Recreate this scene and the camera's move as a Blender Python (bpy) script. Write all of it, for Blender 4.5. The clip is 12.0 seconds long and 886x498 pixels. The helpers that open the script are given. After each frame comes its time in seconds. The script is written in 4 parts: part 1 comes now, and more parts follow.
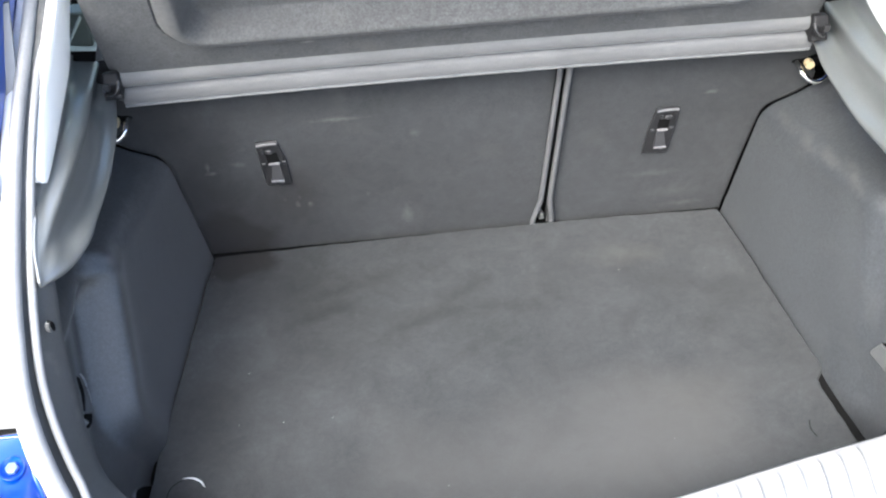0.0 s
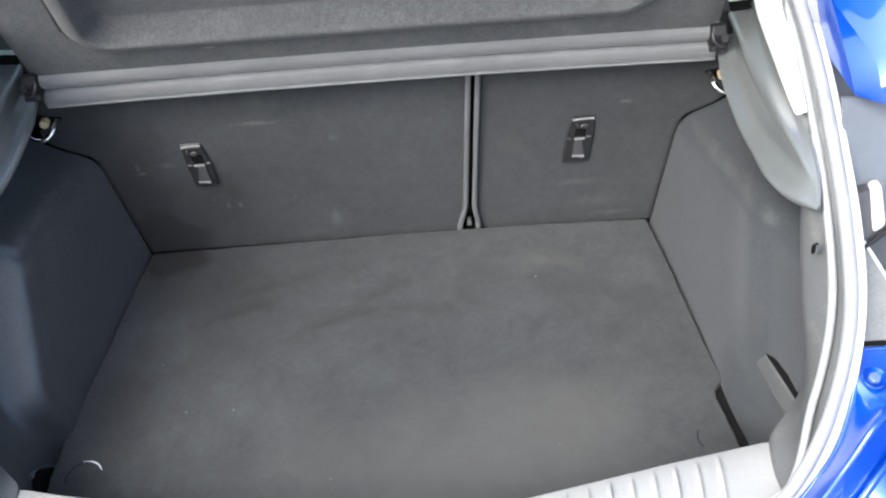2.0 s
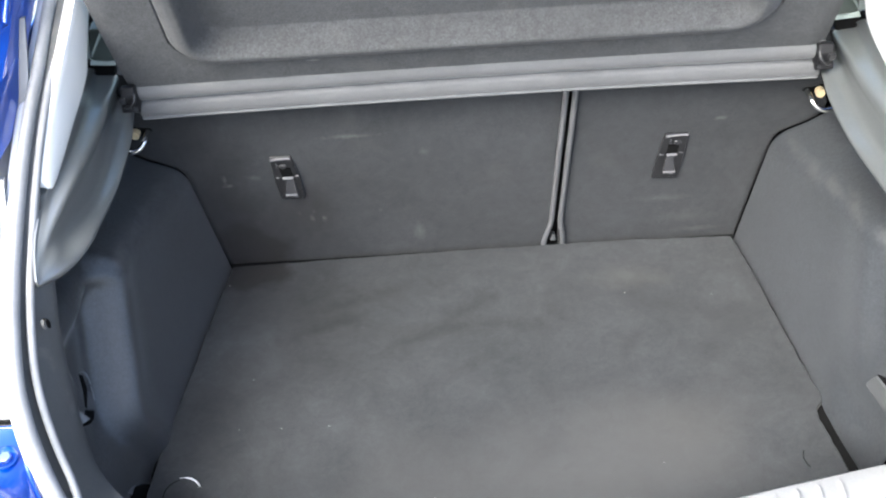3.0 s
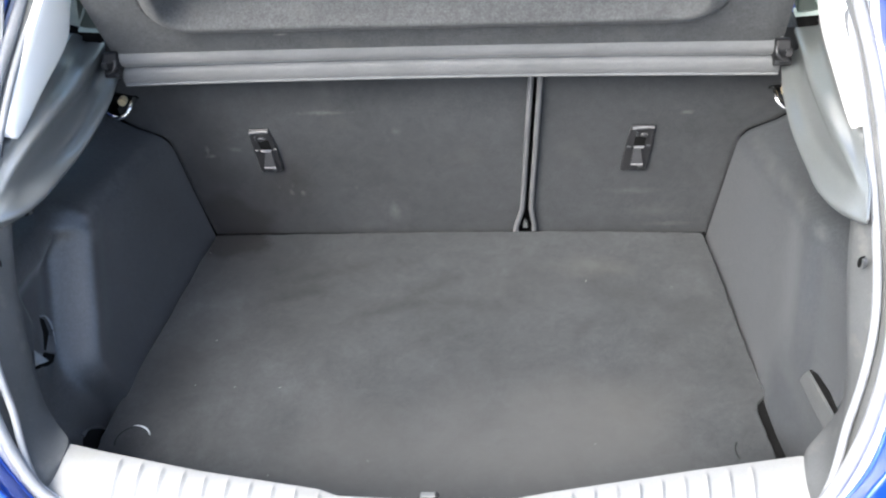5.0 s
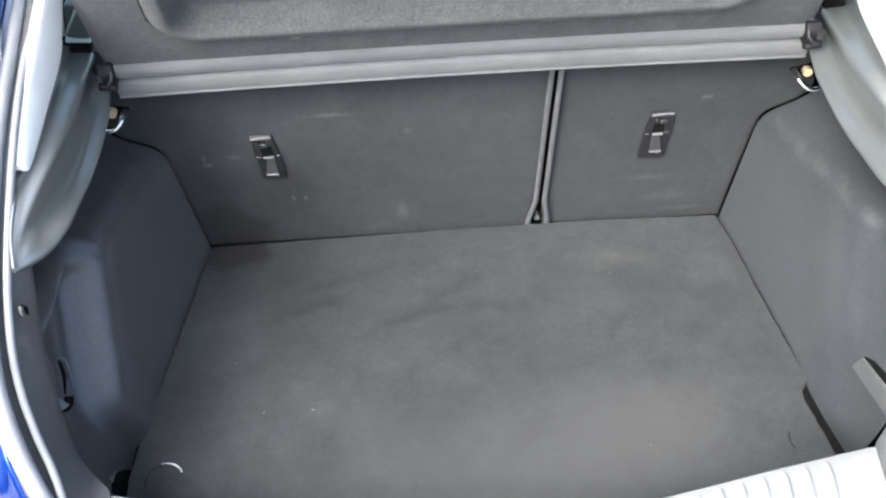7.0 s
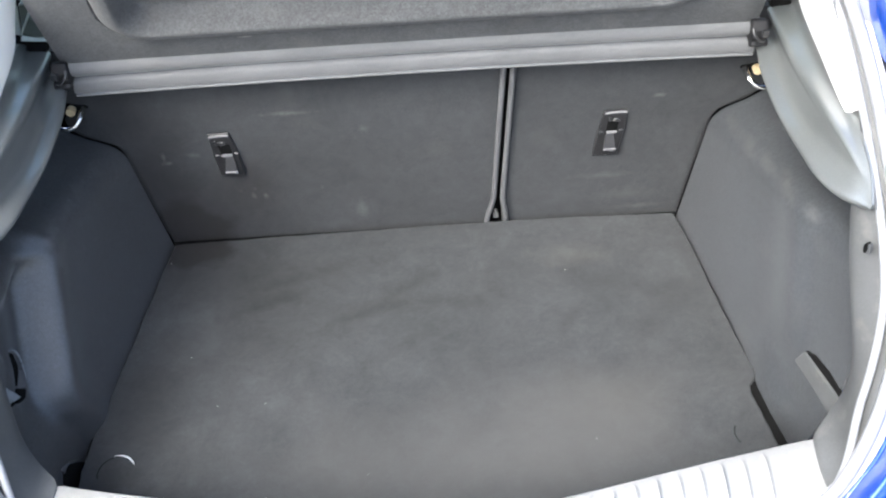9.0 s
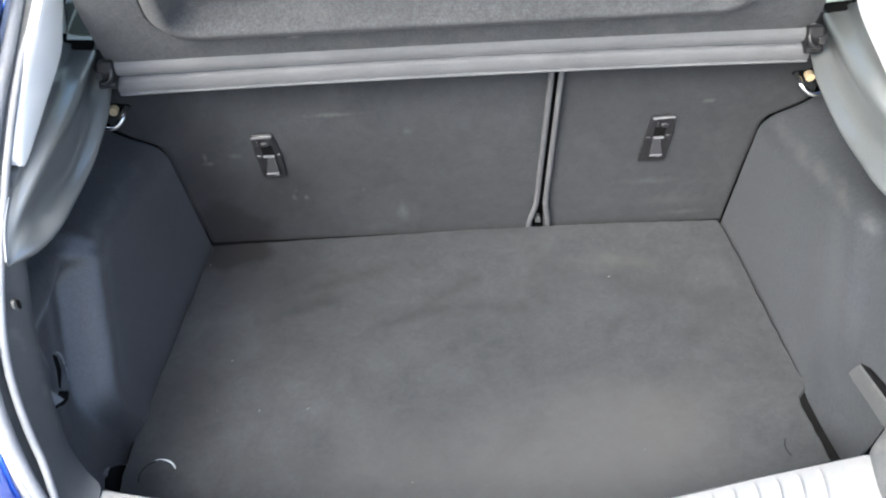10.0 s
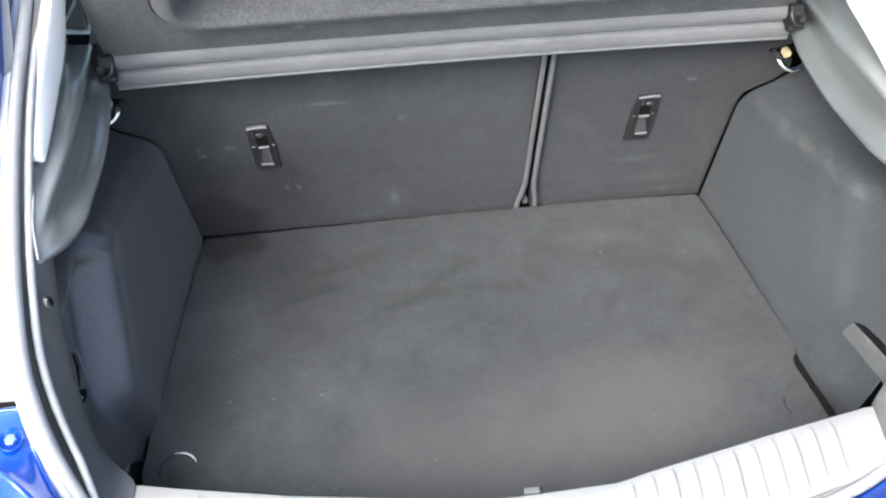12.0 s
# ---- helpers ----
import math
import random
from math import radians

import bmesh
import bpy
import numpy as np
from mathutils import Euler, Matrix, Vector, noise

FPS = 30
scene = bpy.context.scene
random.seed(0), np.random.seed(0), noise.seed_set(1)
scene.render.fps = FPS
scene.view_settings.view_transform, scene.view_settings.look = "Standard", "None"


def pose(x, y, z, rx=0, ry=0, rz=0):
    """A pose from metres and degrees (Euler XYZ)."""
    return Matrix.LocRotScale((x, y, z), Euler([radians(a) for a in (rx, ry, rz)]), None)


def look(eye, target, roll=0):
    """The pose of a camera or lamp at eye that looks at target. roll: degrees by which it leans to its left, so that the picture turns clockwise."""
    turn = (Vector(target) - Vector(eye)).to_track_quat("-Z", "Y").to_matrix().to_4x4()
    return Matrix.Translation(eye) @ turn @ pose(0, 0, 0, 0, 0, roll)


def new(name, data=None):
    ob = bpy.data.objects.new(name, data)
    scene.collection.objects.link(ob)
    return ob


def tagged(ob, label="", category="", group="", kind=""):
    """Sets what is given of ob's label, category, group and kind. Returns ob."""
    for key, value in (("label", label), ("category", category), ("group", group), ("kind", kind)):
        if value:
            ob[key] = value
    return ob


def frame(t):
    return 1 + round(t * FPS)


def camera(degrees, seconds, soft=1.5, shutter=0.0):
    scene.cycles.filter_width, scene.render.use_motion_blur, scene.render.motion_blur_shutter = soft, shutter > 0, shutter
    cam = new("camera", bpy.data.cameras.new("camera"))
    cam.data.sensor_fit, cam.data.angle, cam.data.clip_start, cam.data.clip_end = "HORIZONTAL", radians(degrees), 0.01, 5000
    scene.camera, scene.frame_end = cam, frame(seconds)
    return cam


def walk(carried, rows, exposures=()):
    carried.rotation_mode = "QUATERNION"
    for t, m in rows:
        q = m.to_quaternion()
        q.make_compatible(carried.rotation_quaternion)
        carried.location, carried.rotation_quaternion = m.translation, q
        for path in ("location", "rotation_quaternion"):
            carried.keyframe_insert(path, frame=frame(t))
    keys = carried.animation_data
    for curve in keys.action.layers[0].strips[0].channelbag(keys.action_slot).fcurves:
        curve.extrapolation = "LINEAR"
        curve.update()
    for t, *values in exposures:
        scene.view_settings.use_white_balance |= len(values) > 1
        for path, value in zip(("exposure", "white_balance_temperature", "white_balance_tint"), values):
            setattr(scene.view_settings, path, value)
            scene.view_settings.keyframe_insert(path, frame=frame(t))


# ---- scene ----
cam = camera(46.0, 12.0, soft=2.2)
PATH = [
    (0, (-0.171, -1.449, 2.009), (-0.058, -0.038, 0.596), -2.1),
    (0.2, (-0.2, -1.437, 2.017), (-0.044, -0.032, 0.601), -1.3),
    (0.5, (-0.222, -1.438, 2.006), (-0.02, -0.027, 0.603), 1.4),
    (0.7, (-0.174, -1.445, 2.02), (-0.03, -0.029, 0.615), 1.2),
    (1, (-0.079, -1.474, 2.02), (-0.021, -0.04, 0.627), -0.5),
    (1.2, (0.002, -1.49, 2.029), (0.036, -0.049, 0.642), -1.5),
    (1.5, (0.127, -1.51, 2.014), (0.143, -0.069, 0.627), -3.8),
    (1.7, (0.14, -1.517, 2.02), (0.166, -0.085, 0.624), -3.8),
    (2, (0.152, -1.517, 2.006), (0.089, -0.073, 0.624), -5.6),
    (2.2, (0.112, -1.51, 2.015), (0.049, -0.062, 0.637), -4.9),
    (2.5, (0.051, -1.5, 2.01), (-0.011, -0.047, 0.637), -4.8),
    (2.7, (0.001, -1.494, 2.015), (-0.053, -0.04, 0.643), -4.7),
    (4.3, (-0.081, -1.488, 2.022), (-0.072, -0.045, 0.637), -3.0),
    (4.5, (0.014, -1.512, 2.022), (-0.032, -0.067, 0.64), -3.4),
    (4.7, (0.087, -1.535, 2.01), (-0.006, -0.079, 0.643), -3.2),
    (5, (0.193, -1.571, 1.989), (-0.012, -0.101, 0.648), -5.4),
    (5.2, (0.222, -1.577, 1.984), (-0.059, -0.114, 0.649), -6.4),
    (5.5, (0.253, -1.583, 1.981), (-0.108, -0.145, 0.639), -9.0),
    (5.7, (0.226, -1.573, 1.991), (-0.13, -0.158, 0.623), -9.3),
    (6, (0.185, -1.56, 1.991), (-0.103, -0.15, 0.603), -8.7),
    (6.2, (0.119, -1.525, 2.005), (-0.082, -0.12, 0.596), -7.1),
    (6.5, (0.021, -1.491, 2.012), (-0.062, -0.074, 0.603), -5.1),
    (6.7, (-0.043, -1.461, 2.014), (-0.069, -0.049, 0.598), -4.0),
    (8.3, (-0.066, -1.474, 2.02), (-0.018, -0.053, 0.614), -2.4),
    (8.5, (-0.037, -1.486, 2.014), (-0.006, -0.059, 0.613), -2.2),
    (8.7, (-0.003, -1.49, 2.018), (0.011, -0.066, 0.613), -2.2),
    (9, (0.046, -1.493, 2.014), (0.034, -0.071, 0.607), -3.8),
    (9.2, (0.057, -1.483, 2.013), (0.035, -0.066, 0.602), -3.9),
    (9.5, (0.062, -1.486, 2.008), (0.023, -0.066, 0.601), -4.1),
    (9.7, (0.032, -1.473, 2.014), (-0.001, -0.053, 0.606), -3.9),
    (10, (-0.014, -1.466, 2.01), (-0.045, -0.047, 0.601), -3.6),
    (10.2, (-0.052, -1.454, 2.022), (-0.066, -0.042, 0.605), -3.8),
    (10.5, (-0.11, -1.452, 2.015), (-0.089, -0.028, 0.61), -3.9),
    (10.7, (-0.155, -1.445, 2.014), (-0.089, -0.02, 0.613), -2.9),
    (11, (-0.225, -1.46, 2.005), (-0.097, -0.032, 0.61), -1.0),
    (11.2, (-0.246, -1.461, 2.012), (-0.101, -0.043, 0.609), 0.4),
    (11.5, (-0.257, -1.483, 2.002), (-0.011, -0.065, 0.613), 1.8),
    (11.7, (-0.229, -1.482, 2.015), (0.028, -0.067, 0.626), 0.9),
    (12, (-0.186, -1.49, 2.028), (-0.037, -0.095, 0.603), -0.8),
]
walk(cam, [(t, look(eye, target, roll)) for t, eye, target, roll in PATH], ((0.0, 2.32, 5790, 6), (0.5, 2.34, 5790, 6), (1.0, 2.34, 5790, 6), (1.5, 1.79, 5790, 6), (2.0, 1.84, 5790, 6), (2.5, 2.14, 5790, 6), (4.5, 2.09, 5790, 6), (5.0, 2.14, 5790, 6), (5.5, 1.75, 5790, 6), (6.0, 1.53, 5790, 6), (6.5, 2.14, 5790, 6), (8.5, 2.19, 5790, 6), (9.0, 2.19, 5790, 6), (9.5, 2.19, 5790, 6), (10.0, 2.14, 5790, 6), (10.5, 2.09, 5790, 6), (11.0, 2.09, 5790, 6), (11.5, 2.14, 5790, 6), (12.0, 2.09, 5790, 6)))


# ---------------------------------------------------------------- world and light
world = bpy.data.worlds.new("world")
scene.world = world
world.use_nodes = True
wn = world.node_tree
sky = wn.nodes.new("ShaderNodeTexSky")
sky.sky_type = "NISHITA"
sky.sun_disc = False
SUN_EL, SUN_AZ = 50.0, -138.0        # azimuth from +y, clockwise seen from above
sky.sun_elevation = radians(SUN_EL)
sky.sun_rotation = radians(SUN_AZ)
sky.air_density, sky.dust_density = 1.0, 7.0
wn.nodes["Background"].inputs["Strength"].default_value = 0.15
wn.links.new(sky.outputs[0], wn.nodes["Background"].inputs["Color"])
sun_data = bpy.data.lights.new("sun", "SUN")
sun_data.energy, sun_data.angle, sun_data.color = 1.0, radians(44), (1.0, 0.945, 0.855)
sun = new("sun", sun_data)
sd = Vector((math.sin(radians(SUN_AZ)) * math.cos(radians(SUN_EL)), math.cos(radians(SUN_AZ)) * math.cos(radians(SUN_EL)), math.sin(radians(SUN_EL))))
sun.matrix_world = look(tuple(sd * 30), (0, 0, 0))


# ---------------------------------------------------------------- materials
def material(name, color, rough=0.6, metal=0.0, **more):
    """layers: strength, scale and detail of noise; dust: colour and amount; spots: stains, scuffs, painted light and
    shade; bump: strength, scale and height.
    """
    m = bpy.data.materials.new(name)
    m.use_nodes = True
    nt = m.node_tree
    b = nt.nodes["Principled BSDF"]
    b.inputs["Roughness"].default_value = rough
    b.inputs["Metallic"].default_value = metal
    for key, value in more.get("set", {}).items():
        b.inputs[key].default_value = value
    tc = nt.nodes.new("ShaderNodeTexCoord")
    base = nt.nodes.new("ShaderNodeRGB")
    base.outputs[0].default_value = (*color, 1)
    col = base.outputs[0]

    def layer(col, strength, scale, detail, rough_n=0.6, stretch=None, swirl=0.0):
        n = nt.nodes.new("ShaderNodeTexNoise")
        n.inputs["Scale"].default_value, n.inputs["Detail"].default_value, n.inputs["Roughness"].default_value = scale, detail, rough_n
        n.inputs["Distortion"].default_value = swirl
        src = tc.outputs["Object"]
        if stretch:
            mp = nt.nodes.new("ShaderNodeMapping")
            mp.inputs["Scale"].default_value = stretch
            nt.links.new(src, mp.inputs[0])
            src = mp.outputs[0]
        nt.links.new(src, n.inputs["Vector"])
        r = nt.nodes.new("ShaderNodeMapRange")
        r.inputs["From Min"].default_value, r.inputs["From Max"].default_value = 0.3, 0.7
        r.inputs["To Min"].default_value, r.inputs["To Max"].default_value = 1 - strength, 1 + strength
        nt.links.new(n.outputs["Fac"], r.inputs["Value"])
        mx = nt.nodes.new("ShaderNodeVectorMath")
        mx.operation = "SCALE"
        nt.links.new(col, mx.inputs[0])
        nt.links.new(r.outputs[0], mx.inputs["Scale"])
        return mx.outputs[0]
    for lay in more.get("layers", ()):
        col = layer(col, *lay)
    if "dust" in more:
        dcol, amount, scale, lo, hi = more["dust"]
        n = nt.nodes.new("ShaderNodeTexNoise")
        n.inputs["Scale"].default_value, n.inputs["Detail"].default_value = scale, 6
        nt.links.new(tc.outputs["Object"], n.inputs["Vector"])
        r = nt.nodes.new("ShaderNodeMapRange")
        r.inputs["From Min"].default_value, r.inputs["From Max"].default_value = lo, hi
        r.inputs["To Max"].default_value = amount
        nt.links.new(n.outputs["Fac"], r.inputs["Value"])
        mx = nt.nodes.new("ShaderNodeMix")
        mx.data_type = "RGBA"
        mx.inputs["B"].default_value = (*dcol, 1)
        nt.links.new(r.outputs[0], mx.inputs["Factor"])
        nt.links.new(col, mx.inputs["A"])
        col = mx.outputs["Result"]
    for (cx, cy, cz), (rx, ry, rz), scol, amount, *rest in more.get("spots", ()):
        hard = bool(rest and rest[0])
        mp = nt.nodes.new("ShaderNodeMapping")
        mp.vector_type = "TEXTURE"
        mp.inputs["Location"].default_value, mp.inputs["Scale"].default_value = (cx, cy, cz), (rx, ry, rz)
        mp.inputs["Rotation"].default_value = (0, 0, radians(rest[1]) if len(rest) > 1 else 0)
        nt.links.new(tc.outputs["Object"], mp.inputs[0])
        ln = nt.nodes.new("ShaderNodeVectorMath")
        ln.operation = "LENGTH"
        nt.links.new(mp.outputs[0], ln.inputs[0])
        n = nt.nodes.new("ShaderNodeTexNoise")
        n.inputs["Scale"].default_value, n.inputs["Detail"].default_value = 0.9 / max(min(rx, ry, rz), 0.004), 6
        nt.links.new(tc.outputs["Object"], n.inputs["Vector"])
        ad = nt.nodes.new("ShaderNodeMath")
        ad.operation = "MULTIPLY_ADD"
        ad.inputs[1].default_value = 1.6
        nt.links.new(n.outputs["Fac"], ad.inputs[0])
        nt.links.new(ln.outputs["Value"], ad.inputs[2])
        r = nt.nodes.new("ShaderNodeMapRange")
        r.inputs["From Min"].default_value, r.inputs["From Max"].default_value = (1.25, 1.55) if hard else (0.7, 1.8)
        r.inputs["To Min"].default_value, r.inputs["To Max"].default_value = amount, 0.0
        nt.links.new(ad.outputs[0], r.inputs["Value"])
        mx = nt.nodes.new("ShaderNodeMix")
        mx.data_type = "RGBA"
        mx.inputs["B"].default_value = (*scol, 1)
        nt.links.new(r.outputs[0], mx.inputs["Factor"])
        nt.links.new(col, mx.inputs["A"])
        col = mx.outputs["Result"]
    nt.links.new(col, b.inputs["Base Color"])
    if "bump" in more:
        strength, scale, dist = more["bump"]
        n = nt.nodes.new("ShaderNodeTexNoise")
        n.inputs["Scale"].default_value, n.inputs["Detail"].default_value = scale, 4
        nt.links.new(tc.outputs["Object"], n.inputs["Vector"])
        bp = nt.nodes.new("ShaderNodeBump")
        bp.inputs["Strength"].default_value, bp.inputs["Distance"].default_value = strength, dist
        nt.links.new(n.outputs["Fac"], bp.inputs["Height"])
        nt.links.new(bp.outputs[0], b.inputs["Normal"])
    return m


FELT = {"Sheen Weight": 0.06, "Sheen Roughness": 0.6, "Specular IOR Level": 0.15}
DARK, PALE = (0.016, 0.0158, 0.0158), (0.11, 0.11, 0.105)


def smudge(x, y, w, h, amount, turn=0):
    """A dark rubbed patch on the floor felt."""
    return ((x, y, 0.6), (w, h, 1), DARK, amount, 0, turn)


def scuff(x, z, w, h, amount):
    """A pale scuff on the seat backs."""
    return ((x, 0.02, z), (w, 0.1, h), PALE, amount)


# Rubbed patches; the wide ones at the rear also paint in shade.
MAT_SMUDGES = (smudge(-0.3, -0.26, 0.22, 0.1, 0.45), smudge(-0.05, -0.2, 0.25, 0.03, 0.5), smudge(-0.47, -0.36, 0.07, 0.16, 0.5), smudge(-0.2, -0.1, 0.16, 0.04, 0.45), smudge(-0.26, -0.17, 0.08, 0.03, 0.4), smudge(0.16, -0.13, 0.2, 0.07, 0.25), smudge(0.33, -0.18, 0.07, 0.05, 0.4), smudge(0.44, -0.22, 0.08, 0.1, 0.3), smudge(-0.52, -0.545, 0.05, 0.04, 0.6), smudge(-0.26, -0.125, 0.11, 0.018, 0.55, 16), smudge(-0.31, -0.185, 0.12, 0.020, 0.5, 22), smudge(-0.13, -0.225, 0.08, 0.022, 0.5, 24), smudge(-0.03, -0.155, 0.10, 0.020, 0.5, 28), smudge(0.11, -0.20, 0.05, 0.03, 0.4, 40), smudge(-0.05, -0.30, 0.12, 0.02, 0.35, 30), smudge(0.25, -0.26, 0.05, 0.025, 0.4, 60), smudge(0.38, -0.30, 0.04, 0.09, 0.3, -20))
# Rear-left stains, part shade; the pale front patches are a painted pool of light.
MAT_STAINS_AND_LIGHT = (((-0.44, -0.015, 0.6), (0.13, 0.09, 1), (0.0125, 0.0108, 0.0102), 0.85, 1), ((-0.36, -0.1, 0.6), (0.24, 0.14, 1), (0.014, 0.0135, 0.0135), 0.5), ((0.16, -0.56, 0.6), (0.50, 0.26, 1), (0.060, 0.060, 0.0585), 0.75), ((0.27, -0.1, 0.6), (0.1, 0.035, 1), (0.075, 0.074, 0.068), 0.4), ((0.3, -0.45, 0.6), (0.18, 0.1, 1), (0.065, 0.064, 0.06), 0.35))
SEAT_SCUFFS = (scuff(-0.467, 0.785, 0.013, 0.006, 0.8), scuff(-0.472, 0.800, 0.005, 0.014, 0.7), scuff(-0.322, 0.691, 0.006, 0.009, 0.9), scuff(-0.3, 0.689, 0.006, 0.009, 0.9), scuff(-0.098, 0.84, 0.012, 0.01, 0.25), scuff(-0.345, 0.705, 0.004, 0.006, 0.44), scuff(-0.318, 0.708, 0.004, 0.005, 0.44))
MORE_SCUFFS = (scuff(-0.415, 0.8, 0.018, 0.008, 0.4), scuff(-0.23, 0.885, 0.06, 0.006, 0.45), scuff(-0.12, 0.64, 0.014, 0.024, 0.45), scuff(-0.19, 0.7, 0.006, 0.006, 0.22), scuff(0.35, 0.690, 0.07, 0.010, 0.20), scuff(0.44, 0.875, 0.016, 0.006, 0.5), scuff(0.4, 0.64, 0.07, 0.02, 0.16), scuff(0.42, 0.605, 0.06, 0.008, 0.26))
# Darker brownish patches on the left of the wide seat back.
SEAT_DARKER = (((-0.44, 0.02, 0.62), (0.11, 0.3, 0.1), (0.0125, 0.0108, 0.0104), 0.75, 1), ((-0.4, 0.02, 0.68), (0.16, 0.1, 0.14), (0.014, 0.0125, 0.0128), 0.6), ((-0.5, 0.02, 0.8), (0.1, 0.1, 0.2), (0.015, 0.014, 0.0145), 0.6), ((-0.31, 0.02, 0.72), (0.05, 0.1, 0.08), (0.016, 0.0145, 0.0148), 0.5))
M_MAT = material("mat_felt", (0.0335, 0.0352, 0.0366), 0.95, spots=MAT_SMUDGES + MAT_STAINS_AND_LIGHT, layers=((0.14, 4.0, 3, 0.6, None, 1.0), (0.16, 9, 7, 0.68, None, 1.8), (0.13, 34, 6, 0.7, None, 0.6), (0.08, 110, 4), (0.18, 520, 3)), dust=((0.075, 0.075, 0.071), 0.12, 9, 0.58, 0.85), bump=(0.3, 650, 0.002), set=FELT)
M_SEAT = material("seat_felt", (0.0308, 0.0323, 0.0342), 0.95, spots=SEAT_SCUFFS + MORE_SCUFFS + SEAT_DARKER, layers=((0.15, 4, 5, 0.6, None, 0.8), (0.12, 15, 6, 0.68, None, 1.0), (0.10, 60, 5), (0.2, 560, 3)), dust=((0.08, 0.08, 0.075), 0.3, 11, 0.62, 0.88), bump=(0.4, 700, 0.002), set=FELT)
# Pale streaks along both shoulders: a highlight painted into the felt colour.
SHOULDER_LIGHT = [((-0.552 - 0.009 * k, -0.07 - 0.067 * k, 0.862 + 0.010 * k), (0.030, 0.045, 0.013), (0.105, 0.102, 0.105), 0.55) for k in range(4)] + [((0.545 + 0.011 * k, -0.05 - 0.07 * k, 0.851 + 0.013 * k), (0.030, 0.050, 0.013), (0.098, 0.097, 0.092), 0.45) for k in range(4)]
# Then a painted crease highlight, felt marks, and two low patches of painted shade.
SIDE_SPOTS = (*SHOULDER_LIGHT, ((0.62, -0.346, 0.904), (0.05, 0.03, 0.010), (0.10, 0.10, 0.097), 0.5), ((0.575, -0.235, 0.905), (0.03, 0.06, 0.02), (0.095, 0.095, 0.090), 0.6), ((-0.575, -0.30, 0.86), (0.03, 0.02, 0.02), (0.10, 0.105, 0.11), 0.4), ((-0.60, -0.44, 0.62), (0.07, 0.11, 0.065), (0.012, 0.0125, 0.014), 0.75), ((0.580, -0.50, 0.52), (0.10, 0.15, 0.12), (0.005, 0.005, 0.0055), 1.0), ((-0.585, -0.50, 0.55), (0.08, 0.10, 0.09), (0.008, 0.008, 0.009), 0.9))
SHELF_SPOTS = (((-0.256, -0.056, 1.099), (0.016, 0.02, 0.003), (0.24, 0.23, 0.21), 0.6), ((-0.441, -0.067, 1.123), (0.010, 0.02, 0.003), (0.24, 0.23, 0.21), 0.5))
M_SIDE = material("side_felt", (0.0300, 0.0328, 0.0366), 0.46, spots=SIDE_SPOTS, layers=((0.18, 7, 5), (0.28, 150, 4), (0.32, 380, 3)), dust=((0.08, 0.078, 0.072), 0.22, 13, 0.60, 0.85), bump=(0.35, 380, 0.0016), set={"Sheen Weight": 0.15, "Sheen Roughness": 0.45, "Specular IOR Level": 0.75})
M_SHELF = material("shelf_felt", (0.059, 0.0607, 0.0618), 0.95, spots=SHELF_SPOTS, layers=((0.15, 8, 5), (0.10, 60, 4), (0.22, 260, 3), (0.25, 600, 3)), dust=((0.12, 0.115, 0.105), 0.4, 14, 0.58, 0.85), bump=(0.5, 600, 0.002), set=FELT)
M_LIP = material("lip_felt", (0.106, 0.1075, 0.109), 0.8, layers=((0.10, 12, 5), (0.12, 600, 3)), dust=((0.16, 0.16, 0.16), 0.3, 18, 0.6, 0.8), bump=(0.4, 700, 0.0015), set={"Sheen Weight": 0.2, "Specular IOR Level": 0.3})
M_TRIM = material("trim_plastic", (0.098, 0.104, 0.104), 0.30, layers=((0.08, 10, 4), (0.10, 420, 2)), bump=(0.08, 900, 0.0004), set={"IOR": 1.75, "Specular IOR Level": 0.9, "Coat Weight": 1.0, "Coat Roughness": 0.16})
M_JAMB = material("jamb_plastic", (0.062, 0.064, 0.065), 0.6, layers=((0.12, 14, 5), (0.12, 420, 2)), dust=((0.2, 0.19, 0.17), 0.35, 25, 0.58, 0.8), bump=(0.2, 800, 0.0006))
M_SILL = material("sill_plastic", (0.215, 0.215, 0.211), 0.42, layers=((0.06, 9, 5), (0.05, 300, 2)), dust=((0.18, 0.17, 0.15), 0.4, 16, 0.58, 0.8), bump=(0.12, 800, 0.0005))
M_CREAM = material("cream_plastic", (0.88, 0.88, 0.85), 0.5, layers=((0.03, 6, 3),), bump=(0.1, 700, 0.0006))
M_RUBBER = material("seal_rubber", (0.21, 0.215, 0.225), 0.38, layers=((0.12, 20, 4), (0.06, 250, 2)), bump=(0.1, 400, 0.0006))
M_BLACK = material("black_plastic", (0.010, 0.010, 0.011), 0.55, layers=((0.15, 30, 3),), set={"Specular IOR Level": 0.25})
# near-black colour that stands for the shade inside holes and gaps
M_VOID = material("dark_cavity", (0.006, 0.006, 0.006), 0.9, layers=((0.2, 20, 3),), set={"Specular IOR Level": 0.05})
M_GREY = material("grey_plastic", (0.10, 0.103, 0.10), 0.45, layers=((0.1, 30, 4),))
M_GUIDE = material("guide_plastic", (0.055, 0.070, 0.060), 0.35, layers=((0.1, 30, 4),))
M_PLATE = material("plate_plastic", (0.016, 0.016, 0.017), 0.32, layers=((0.12, 60, 3),))
M_LEVER = material("lever_plastic", (0.032, 0.032, 0.034), 0.3, layers=((0.08, 60, 3),))
M_BLUE = material("blue_paint", (0.003, 0.060, 0.42), 0.36, 0.5, layers=((0.05, 4, 3), (0.10, 1500, 1)), set={"Coat Weight": 1.0, "Coat IOR": 1.75, "Coat Roughness": 0.03, "Specular IOR Level": 0.25})
